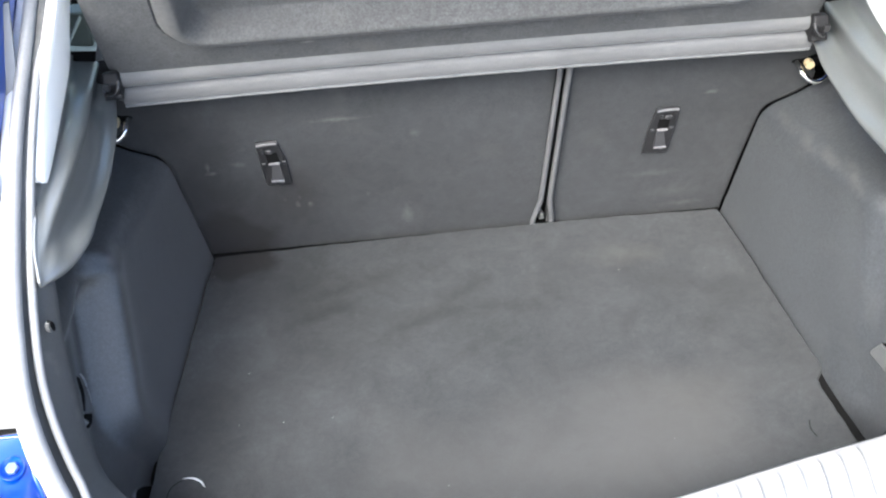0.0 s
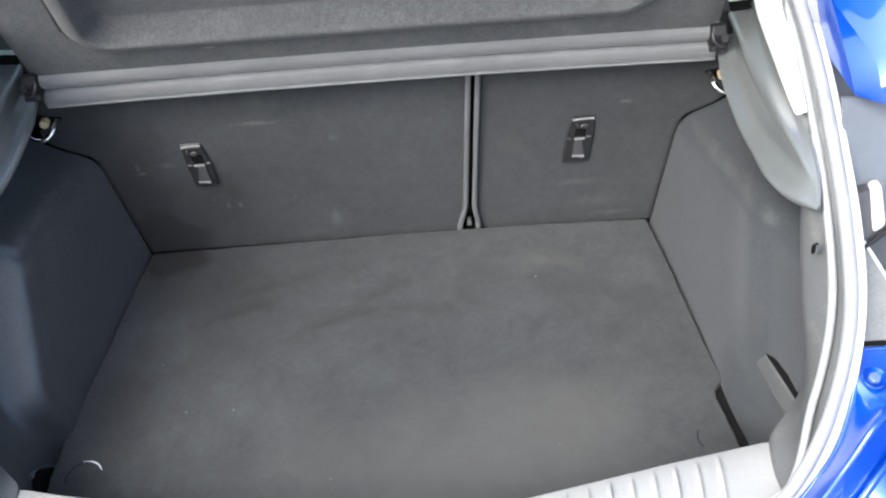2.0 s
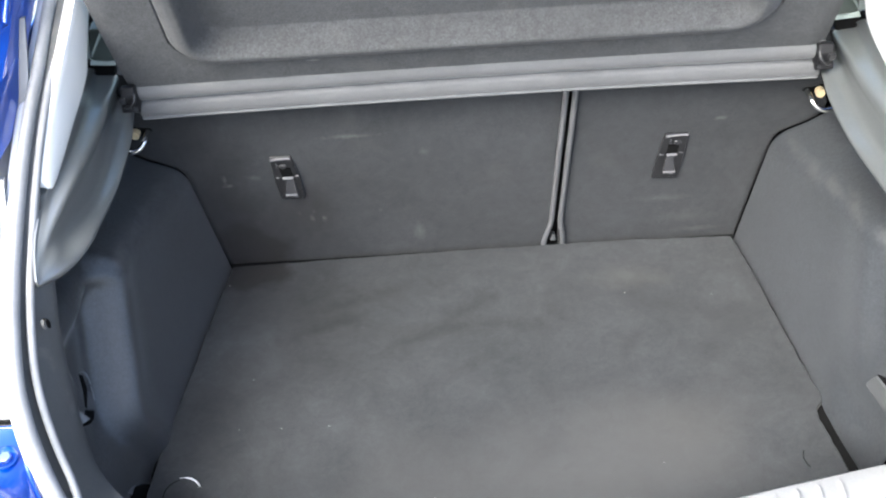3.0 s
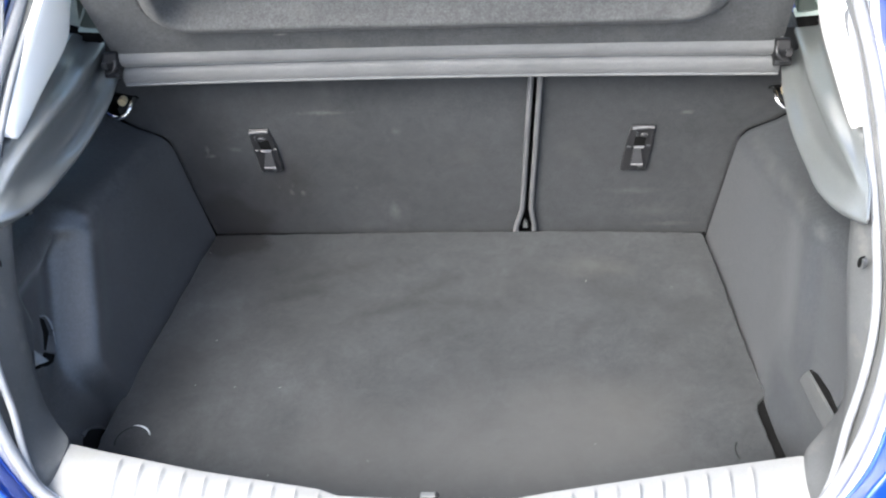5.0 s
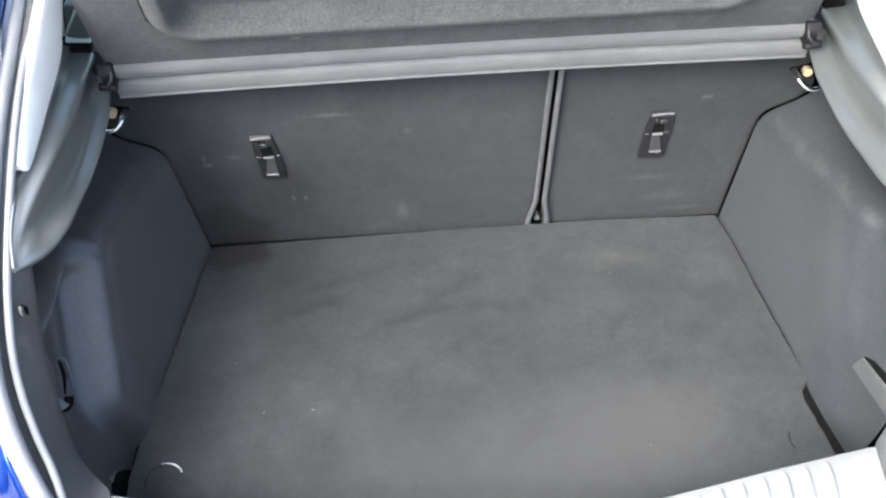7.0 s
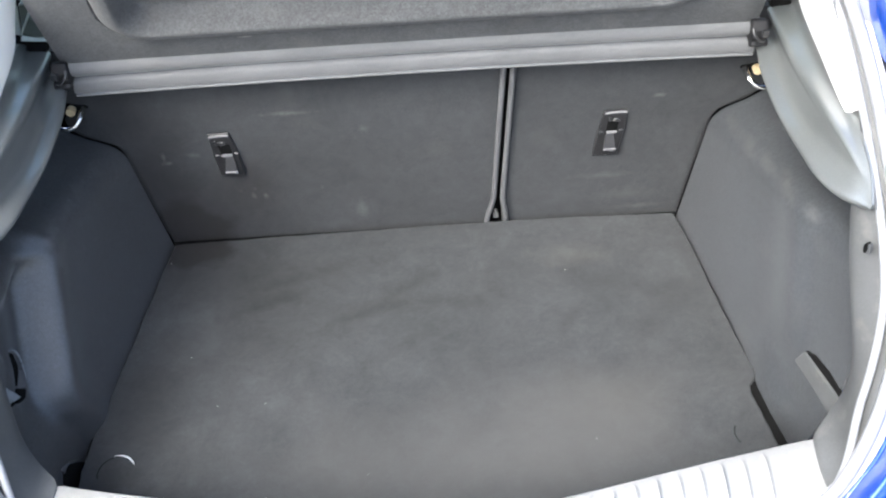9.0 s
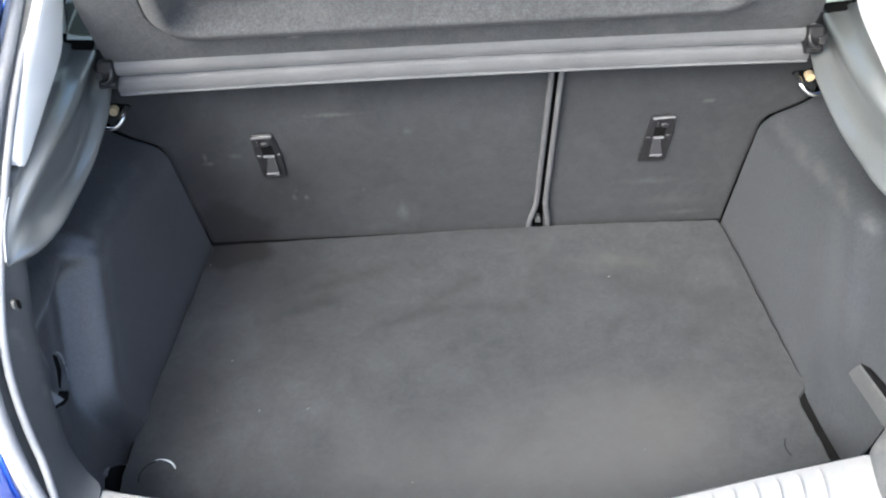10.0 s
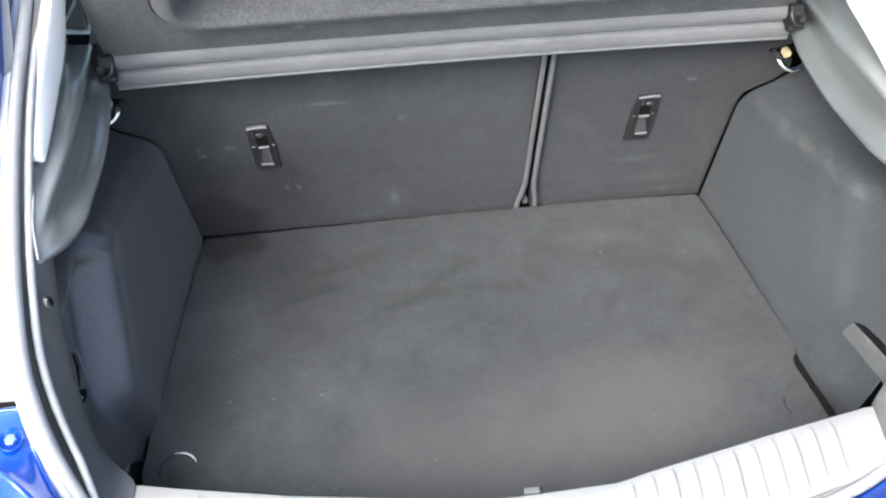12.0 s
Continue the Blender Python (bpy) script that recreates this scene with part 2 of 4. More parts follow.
# on the gutter flange this pale colour stands for sky glare on the body paint
M_FLANGE = material("pale_gloss", (0.62, 0.64, 0.67), 0.3, layers=((0.06, 12, 4),), set={"Coat Weight": 0.5, "Coat Roughness": 0.1})
M_BOLT = material("bolt_steel", (0.22, 0.29, 0.48), 0.35, 0.8, layers=((0.1, 80, 3),))
M_FILLER = material("filler_plastic", (0.14, 0.14, 0.137), 0.25, layers=((0.10, 9, 4), (0.08, 200, 2)))
M_STOP = material("bump_rubber", (0.040, 0.038, 0.041), 0.45, layers=((0.15, 30, 3),))
M_HOUSING = material("lamp_housing", (0.095, 0.105, 0.120), 0.25, layers=((0.12, 8, 4), (0.2, 2.5, 2)))
M_RED = material("red_lens", (0.5, 0.01, 0.01), 0.1, layers=((0.05, 12, 2),), set={"Coat Weight": 1.0})
M_CHROME = material("chrome", (0.75, 0.74, 0.72), 0.18, 1.0, layers=((0.06, 60, 3),))
M_BRASS = material("brass_pin", (0.62, 0.50, 0.30), 0.5, 0.0, layers=((0.1, 80, 3),))
M_STRIP = material("strip_plastic", (0.088, 0.089, 0.092), 0.5, layers=((0.08, 25, 3), (0.1, 500, 2)))
M_GLASS = material("glass", (0.80, 0.90, 0.85), 0.02, layers=((0.01, 5, 1),), set={"Transmission Weight": 1.0, "IOR": 1.1})
M_LEVERDARK = material("dark_lever", (0.030, 0.031, 0.033), 0.3, layers=((0.1, 60, 3),))
M_PALE_EDGE = material("pale_edge", (0.15, 0.15, 0.155), 0.4, layers=((0.12, 120, 3),))
M_LINING = material("felt_lining", (0.20, 0.21, 0.22), 0.85, layers=((0.15, 90, 3),))
M_WING = material("wing_plastic", (0.34, 0.39, 0.36), 0.35, layers=((0.1, 30, 4),))
M_PAD = material("stop_rubber", (0.42, 0.42, 0.41), 0.6, layers=((0.15, 40, 4),))
M_FRAY = material("frayed_backing", (0.62, 0.63, 0.64), 0.8, layers=((0.1, 90, 2),))
M_LINT = material("lint", (0.15, 0.15, 0.145), 0.8, layers=((0.1, 90, 2),))
M_GROUND = material("concrete", (0.40, 0.395, 0.38), 0.9, layers=((0.14, 1.1, 6), (0.16, 30, 5), (0.12, 300, 2)), bump=(0.4, 120, 0.004))


# ---------------------------------------------------------------- mesh helpers
def mesh_from(name, verts, faces, mat, smooth=True, crease=50):
    me = bpy.data.meshes.new(name)
    me.from_pydata([tuple(v) for v in verts], [], faces)
    me.materials.append(mat)
    bm = bmesh.new()
    bm.from_mesh(me)
    bmesh.ops.remove_doubles(bm, verts=bm.verts, dist=1e-6)
    bmesh.ops.recalc_face_normals(bm, faces=bm.faces)
    for e in bm.edges:
        if len(e.link_faces) == 2 and e.calc_face_angle() > radians(crease):
            e.smooth = False
    bm.to_mesh(me)
    bm.free()
    for p in me.polygons:
        p.use_smooth = smooth
    return me


def hang(ob, parent):
    if parent is not None:
        ob.parent = parent
        ob.matrix_parent_inverse = Matrix.Translation(-parent.location)
    return ob


def part(name, data, parent, label="", bevel=0.0):
    """Links a mesh as one part under a thing, or on its own where there is no parent."""
    ob = hang(new(name, data), parent)
    if bevel:
        md = ob.modifiers.new("round", "BEVEL")
        md.width, md.segments, md.limit_method, md.angle_limit = bevel, 3, "ANGLE", radians(40)
    if label:
        tagged(ob, label)
    return ob


def thing(name, at, label, category, group="", kind=""):
    ob = new(name)
    ob.location = at
    ob.empty_display_size = 0.05
    return tagged(ob, label, category, group, kind)


def spline(pts, n):
    """Catmull-Rom through pts, n samples."""
    p = [Vector(q) for q in pts]
    p = [p[0] * 2 - p[1]] + p + [p[-1] * 2 - p[-2]]
    out, segs = [], len(p) - 3
    for i in range(n):
        f = i / (n - 1) * segs
        k = min(int(f), segs - 1)
        t = f - k
        a, b, c, d = p[k:k + 4]
        out.append(0.5 * ((2 * b) + (c - a) * t + (2 * a - 5 * b + 4 * c - d) * t * t + (3 * b - a - 3 * c + d) * t ** 3))
    return out


def sheet(rows):
    """Vertices and faces of a grid given as rows of points."""
    nv = len(rows[0])
    verts = [Vector(p) for row in rows for p in row]
    faces = [(i * nv + j, i * nv + j + 1, (i + 1) * nv + j + 1, (i + 1) * nv + j) for i in range(len(rows) - 1) for j in range(nv - 1)]
    return verts, faces


def slab(rows, away):
    """A closed plate: the grid of rows, and a copy of it moved by away, joined round the rim."""
    verts, faces = sheet(rows)
    n, nu, nv = len(verts), len(rows), len(rows[0])
    verts = verts + [v + Vector(away) for v in verts]
    faces = faces + [tuple(i + n for i in reversed(f)) for f in faces]
    rim = [i * nv for i in range(nu)] + [(nu - 1) * nv + j for j in range(1, nv)] + [i * nv + nv - 1 for i in range(nu - 2, -1, -1)] + [j for j in range(nv - 2, 0, -1)]
    faces += [(rim[k], rim[(k + 1) % len(rim)], rim[(k + 1) % len(rim)] + n, rim[k] + n) for k in range(len(rim))]
    return verts, faces


def tube(points, radius, sides=10, squash=1.0, lift=None):
    """A round bar along points; radius may be a function of 0..1."""
    verts, n = [], len(points)
    for i, p in enumerate(points):
        d = (points[min(i + 1, n - 1)] - points[max(i - 1, 0)]).normalized()
        up = Vector(lift) if lift else (Vector((0, 0, 1)) if abs(d.z) < 0.9 else Vector((0, 1, 0)))
        a = d.cross(up).normalized()
        b = a.cross(d).normalized()
        r = radius(i / (n - 1)) if callable(radius) else radius
        for k in range(sides):
            w = 2 * math.pi * k / sides
            verts.append(p + a * (r * math.cos(w)) + b * (r * squash * math.sin(w)))
    faces = [(i * sides + k, i * sides + (k + 1) % sides, (i + 1) * sides + (k + 1) % sides, (i + 1) * sides + k) for i in range(n - 1) for k in range(sides)]
    faces += [tuple(range(sides)), tuple((n - 1) * sides + k for k in range(sides))]
    return verts, faces


def prism(outline, a, b):
    """A plate: outline points, moved by vectors a and b to its two faces."""
    n = len(outline)
    verts = [Vector(p) + Vector(a) for p in outline] + [Vector(p) + Vector(b) for p in outline]
    faces = [tuple(range(n)), tuple(range(2 * n - 1, n - 1, -1))] + [(i, (i + 1) % n, n + (i + 1) % n, n + i) for i in range(n)]
    return verts, faces


def block(x0, x1, y0, y1, z0, z1):
    return prism([(x0, y0, z0), (x1, y0, z0), (x1, y1, z0), (x0, y1, z0)], (0, 0, 0), (0, 0, z1 - z0))


def step(a, b, x):
    t = min(1, max(0, (x - a) / (b - a)))
    return t * t * (3 - 2 * t)


def mirror(pts, sx):
    return [Vector((p[0] * sx, p[1], p[2])) for p in pts]


# ---------------------------------------------------------------- setting
FZ = 0.60          # top of the boot floor
LIP = 0.735        # top of the sill


def build_ground():
    n = 24
    rows = [[(-400 + 800 * (i / n), -400 + 800 * (j / n), 0) for j in range(n + 1)] for i in range(n + 1)]
    tagged(part("ground", mesh_from("ground", *sheet(rows), M_GROUND), None), "pale grey concrete ground under the parked car", "ground", kind="structure")


build_ground()

# ---------------------------------------------------------------- the car's body round the opening
car = thing("car", (0, -0.2, 0), "blue hatchback car with its tailgate open over an empty boot", "car")

# half of the opening's edge from the roof down to the bottom corner and on to the middle, right side
SEAL3 = [(0.583, 0.200, 1.44), (0.602, 0.080, 1.37), (0.616, -0.050, 1.29), (0.629, -0.180, 1.219), (0.639, -0.300, 1.16), (0.643, -0.420, 1.091), (0.640, -0.530, 1.025), (0.637, -0.600, 0.945), (0.616, -0.657, 0.848), (0.578, -0.705, 0.775), (0.534, -0.732, 0.728), (0.44, -0.760, 0.700), (0.25, -0.794, 0.686), (0.0, -0.810, 0.680)]
FLANGE3 = [(x + dx, y + 0.008, z + dz) for (x, y, z), dx, dz in zip(SEAL3, (.019, .019, .019, .019, .019, .020, .022, .024, .028, .027, .02, .01, 0, 0), (0, 0, 0, 0, 0, 0, 0, -.005, -.012, -.018, -.025, -.03, -.03, -.03))]
INNER3 = [(0.545, 0.200, 1.44), (0.563, 0.080, 1.372), (0.580, -0.050, 1.292), (0.597, -0.180, 1.219), (0.616, -0.270, 1.161), (0.620, -0.375, 1.098), (0.606, -0.440, 1.03), (0.605, -0.499, 0.945), (0.603, -0.538, 0.855), (0.591, -0.582, 0.778), (0.568, -0.612, 0.753), (0.540, -0.638, 0.742)]
INNER_R = INNER3[:6] + [(0.602, -0.440, 1.03), (0.598, -0.502, 0.945), (0.600, -0.574, 0.860), (0.602, -0.586, 0.780), (0.553, -0.634, 0.742)]


def full_ring(half, n):
    right = spline(half, n)
    left = [Vector((-p.x, p.y, p.z)) for p in right]
    return right + left[::-1][1:]


ring = full_ring(SEAL3, 60)
part("weatherstrip", mesh_from("weatherstrip", *tube([p + Vector((0, -0.006, 0)) for p in ring], 0.0095, 12, 1.0, (0, 0.6, -0.8)), M_RUBBER), car, "grey rubber weatherstrip round the boot opening")
inner_ring = [Vector((p.x * (0.972 + 0.028 * (1 - step(0.74, 0.84, p.z))), p.y + 0.016 * step(0.74, 0.84, p.z), p.z - 0.006 * (1 - step(0.74, 0.84, p.z)))) for p in ring]
part("weatherstrip_lip", mesh_from("weatherstrip_lip", *tube(inner_ring, 0.006, 8, 1.0, (0, 0.6, -0.8)), M_RUBBER), car)
outer = full_ring(FLANGE3, 60)
rows = []
for p, q in zip(ring, outer):
    o = (q - p)
    rows.append([p + Vector((0, 0.004, 0)), p + o * 0.5 + Vector((0, -0.004, 0)), q + Vector((0, -0.006, 0)), q + o * 0.12 + Vector((0, 0.0, 0)), q + o * 0.15 + Vector((0, 0.02, 0)), q + o * 0.2 + Vector((0, 0.10, 0))])
part("gutter_flange", mesh_from("gutter_flange", *slab(rows, (0, 0.003, 0)), M_FLANGE), car, "gutter flange coloured pale for the bright sky on it")


def rear_y(z):
    """The body's face beside the opening, set back behind the gutter."""
    return -0.378 - 0.80 * (1.14 - z)


def body_side(sx):
    # pale lamp housing between the corner panel and the bumper
    rows = []
    for i in range(15):
        z = 0.874 + (1.138 - 0.874) * i / 14
        row = []
        for j in range(13):
            x = 0.642 + 0.018 * step(0.97, 1.06, z) + 0.18 * j / 12
            y = rear_y(z) + 0.016 + 0.14 * step(0.76, 0.88, x) + 0.006 * math.sin((z - 0.9) * 20)
            row.append((sx * x, y, z))
        rows.append(row)
    part("lamp_housing", mesh_from("lamp_housing", *slab(rows, (0, 0.006, 0)), M_HOUSING), car, "pale glossy tail lamp housing")
    # inner skin behind the corner panel's foot
    skin = mirror([(0.640, -0.335, 1.09), (0.74, -0.335, 1.09), (0.74, -0.20, 1.27), (0.640, -0.17, 1.27)], sx)
    part("inner_skin", mesh_from("inner_skin", *prism(skin, (0, 0, 0), (0, 0.006, 0)), M_HOUSING, False), car, "grey inner body skin")
    # plates below the housing, with a pale bead along their joint

    def on_rear(outline, off=0.0):
        return mirror([(x, rear_y(z) + off, z) for x, z in outline], sx)
    pts = on_rear([(0.636, 0.876), (0.80, 0.876), (0.770, 0.886), (0.738, 0.911), (0.684, 0.985), (0.660, 1.012), (0.636, 1.03)])
    part("filler_plate", mesh_from("filler_plate", *prism(pts, (0, 0, 0), (0, 0.012, 0)), M_FILLER, False), car, "grey glossy filler plate", bevel=0.002)
    pts = on_rear([(0.668, 0.992), (0.684, 0.986), (0.738, 0.912), (0.772, 0.885), (0.83, 0.90), (0.80, 0.985), (0.745, 1.003), (0.705, 1.008)], 0.002)
    part("lamp_bracket", mesh_from("lamp_bracket", *prism(pts, (0, 0, 0), (0, 0.012, 0)), M_LEVERDARK, False), car, "dark grey lamp bracket", bevel=0.003)
    bead = spline(on_rear([(0.672, 1.001), (0.684, 0.985), (0.711, 0.948), (0.738, 0.911), (0.775, 0.872)], -0.001), 20)
    part("plate_bead", mesh_from("plate_bead", *tube(bead, 0.0022, 8), M_FLANGE), car, "pale bead between the plates")
    # rubber bump stop
    stop = on_rear([(0.664, 0.984), (0.692, 0.999), (0.690, 1.047), (0.664, 1.042)], -0.004)
    s = part("bump_stop", mesh_from("bump_stop", *prism(stop, (0, 0, 0), (0, 0.018, 0)), M_STOP, False), car, "dark grey rubber bump stop", bevel=0.003)
    pad = on_rear([(0.690, 1.001), (0.709, 1.010), (0.705, 1.052), (0.689, 1.049)], -0.008)
    part("stop_pad", mesh_from("stop_pad", *prism(pad, (0, 0, 0), (0, 0.020, 0)), M_PAD, False), s, "pale worn pad", bevel=0.005)
    foot = on_rear([(0.668, 0.982), (0.690, 0.994), (0.713, 1.006)], -0.006)
    part("stop_foot", mesh_from("stop_foot", *tube(foot, 0.003, 8), M_BLACK), s, "black foot rim")
    # faceted blue corner panel
    prof = [(0.660, -0.306, 1.158), (0.672, -0.380, 1.150), (0.70, -0.405, 1.152), (0.745, -0.420, 1.178), (0.785, -0.38, 1.205), (0.86, -0.25, 1.22)]
    rows = []
    for f in (0.0, 0.06, 0.14, 0.24, 0.30, 0.36, 0.44, 0.52, 0.68, 0.84, 1.0):
        up = 0.34 * f
        row = []
        for k, p in enumerate(prof):
            bulge = -0.035 * step(0.0, 0.10, f) + 0.02 * step(0.20, 0.34, f) - 0.030 * step(0.38, 0.44, f)
            mid = 1.0 if k in (2, 3) else 0.35
            row.append((sx * (p[0] - 0.06 * f - (0.012 * step(0.22, 0.34, f) if k > 2 else 0)), p[1] + bulge * mid * (k > 0) + (1.75 if k == 0 else 1.5) * up, p[2] + up))
        rows.append(row)
    me = mesh_from("corner_panel", *slab(rows, (0, 0.008, 0)), M_BLUE, True, 14)
    part("corner_panel", me, car, "blue painted corner panel", bevel=0.004)
    # raised pads pressed into the panel
    def on_panel(k, f):
        a = [Vector(p) for p in rows[min(int(f), len(rows) - 2)]]
        b = [Vector(p) for p in rows[min(int(f), len(rows) - 2) + 1]]
        i = min(int(k), len(a) - 2)
        return a[i].lerp(a[i + 1], k - i).lerp(b[i].lerp(b[i + 1], k - i), f - min(int(f), len(rows) - 2))
    for k0, k1, f0, f1 in ((2.75, 3.75, 3.6, 8.0), (1.15, 2.5, 5.2, 9.0)):
        pad = [[on_panel(k0 + (k1 - k0) * i / 6, f0 + (f1 - f0) * j / 8) + Vector((0, -0.010 if 0 < i < 6 and 0 < j < 8 else 0.002, 0.004)) for i in range(7)] for j in range(9)]
        part("panel_pad", mesh_from("panel_pad", *slab(pad, (0, 0.01, 0)), M_BLUE, True, 30), car, "raised blue pressing")
        rim = [pad[0][i] for i in range(6, -1, -1)] + [pad[j][0] for j in range(1, 9)]
        part("pressed_edge", mesh_from("pressed_edge", *tube([p + Vector((0, -0.006, 0)) for p in rim], 0.0045, 8, 1.0, (0.3, 1, 0.2)), M_BLUE), car, "rounded blue edge")
    under = [mirror([p], sx)[0] for p in prof]
    rows2 = [[p + Vector((0, 0, 0.0)) for p in under], [p + Vector((0, 0.09, 0.012)) for p in under]]
    part("corner_underside", mesh_from("corner_underside", *slab(rows2, (0, 0, 0.004)), M_BLUE), car)
    pts = mirror([(0.742, -0.440, 1.182), (0.778, -0.405, 1.205), (0.772, -0.410, 1.240), (0.748, -0.438, 1.210)], sx)
    part("lamp_lens", mesh_from("lamp_lens", *prism(pts, (0, -0.004, 0), (0, 0.012, 0)), M_RED, False), car, "red tail lamp lens", bevel=0.002)
    # bolt in a dished seat on the bumper's corner
    c = Vector((sx * 0.673, -0.640, 0.872))
    nrm = Vector((0, -0.20, 0.98))
    a, b = Vector((1, 0, 0)), Vector((0, 0.98, 0.20))
    rows = [[c + nrm * h + (a * math.cos(2 * math.pi * k / 20) + b * math.sin(2 * math.pi * k / 20)) * r for k in range(21)] for r, h in ((0.017, 0.003), (0.0155, 0.005), (0.013, 0.001), (0.009, -0.001))]
    d = part("bolt_seat", mesh_from("bolt_seat", *sheet(rows), M_BLUE), car, "dished blue bolt seat")
    hexa = [c + nrm * 0.0 + (a * math.cos(math.pi * k / 3) + b * math.sin(math.pi * k / 3)) * 0.0085 for k in range(6)]
    part("bolt", mesh_from("bolt", *prism(hexa, nrm * -0.002, nrm * 0.006), M_BOLT, False), d, "pale blue-grey bolt head", bevel=0.0015)


for sx in (1, -1):
    body_side(sx)

# bumper: top edge under the housing, a flat shelf to the first rolled edge, a channel, the second rolled edge and the skirt
B_TOP = [(0.855, -0.420, 0.882), (0.78, -0.580, 0.879), (0.66, -0.594, 0.874), (0.650, -0.640, 0.858), (0.628, -0.685, 0.797), (0.595, -0.712, 0.742), (0.545, -0.742, 0.702), (0.44, -0.775, 0.681), (0.25, -0.80, 0.669), (0.0, -0.812, 0.665)]
B_EDGE = [(0.880, -0.380, 0.874), (0.80, -0.575, 0.869), (0.735, -0.634, 0.867), (0.690, -0.676, 0.865), (0.652, -0.711, 0.860), (0.615, -0.741, 0.815), (0.565, -0.770, 0.755), (0.45, -0.800, 0.712), (0.25, -0.825, 0.692), (0.0, -0.836, 0.686)]
B_RIM = [(0.900, -0.380, 0.812), (0.83, -0.575, 0.809), (0.77, -0.634, 0.806), (0.715, -0.689, 0.802), (0.670, -0.732, 0.789), (0.633, -0.764, 0.762), (0.58, -0.790, 0.720), (0.46, -0.820, 0.680), (0.25, -0.845, 0.660), (0.0, -0.855, 0.652)]
b_top, b_edge, b_rim = full_ring(B_TOP, 60), full_ring(B_EDGE, 60), full_ring(B_RIM, 60)
rows = []
for a, b, c in zip(b_top, b_edge, b_rim):
    out = Vector((c.x - b.x, c.y - b.y, 0)).normalized()
    foot = b.lerp(c, 0.35) + Vector((0, 0, -0.016))
    far = c + out * 0.07 + Vector((0, -0.02, -0.010))
    rows.append([a + Vector((0, 0.020, -0.020)), a + Vector((0, 0.002, -0.002)), a.lerp(b, 0.05), a.lerp(b, 0.3), a.lerp(b, 0.6), a.lerp(b, 0.85) + Vector((0, 0, -0.002)), b, b + out * 0.004 + Vector((0, 0, -0.004)), foot, foot.lerp(c, 0.5) + Vector((0, 0, -0.006)), c + out * -0.006 + Vector((0, 0, -0.003)), c, c.lerp(far, 0.4), far, far + out * 0.025 + Vector((0, -0.005, -0.03)), far + out * 0.03 + Vector((0, 0, -0.16))])
part("bumper", mesh_from("bumper", *slab(rows, (0, 0.004, -0.004)), M_BLUE, True, 24), car, "glossy blue painted bumper")
for line, r in ((b_top, 0.0032), (b_edge, 0.0048), (b_rim, 0.0055)):
    part("rolled_edge", mesh_from("rolled_edge", *tube(line, r, 12, 1.0, (0, 0.3, 1)), M_BLUE), car, "rolled blue bumper edge")
gap_line = [p + Vector((0, 0.007, 0.004)) for p in b_top if abs(p.x) > 0.652]
for sx in (1, -1):
    part("bumper_gap", mesh_from("bumper_gap", *tube([p for p in gap_line if p.x * sx > 0], 0.0038, 8, 1.0, (0, 0.3, 1)), M_VOID), car, "dark joint above the bumper")

# plain shell that closes the car round the boot
part("boot_well", mesh_from("boot_well", *block(-0.50, 0.50, -0.70, 0.10, 0.40, 0.581), M_VOID, False), car)
# black plate just below the mat's top, added as the shade in the gap
part("gap_shade_plate", mesh_from("gap_shade_plate", *block(0.50, 0.68, -0.66, -0.385, 0.560, 0.592), M_VOID, False), car, "black plate standing in for shade beside the boot mat")
part("well_floor", mesh_from("well_floor", *block(-0.72, 0.72, -0.70, 0.10, 0.36, 0.395), M_VOID, False), car)
part("cabin_bulkhead", mesh_from("cabin_bulkhead", *block(-0.80, 0.80, 1.30, 1.34, 0.40, 1.02), M_VOID, False), car)
part("headliner", mesh_from("headliner", *block(-0.59, 0.59, 0.215, 1.38, 1.440, 1.452), M_CREAM, False), car, "cream fabric headliner")
screen = part("windscreen", mesh_from("windscreen", *prism([(-0.78, 1.342, 1.015), (0.78, 1.342, 1.015), (0.60, 1.382, 1.452), (-0.60, 1.382, 1.452)], (0, 0, 0), (0, 0.004, 0)), M_GLASS, False), car, "tinted windscreen")
screen.visible_shadow = False
part("cabin_floor", mesh_from("cabin_floor", *block(-0.80, 0.80, 0.11, 1.30, 0.36, 0.40), M_VOID, False), car)
part("roof", mesh_from("roof", *block(-0.60, 0.60, 0.215, 1.40, 1.455, 1.49), M_BLUE, False), car, bevel=0.015)
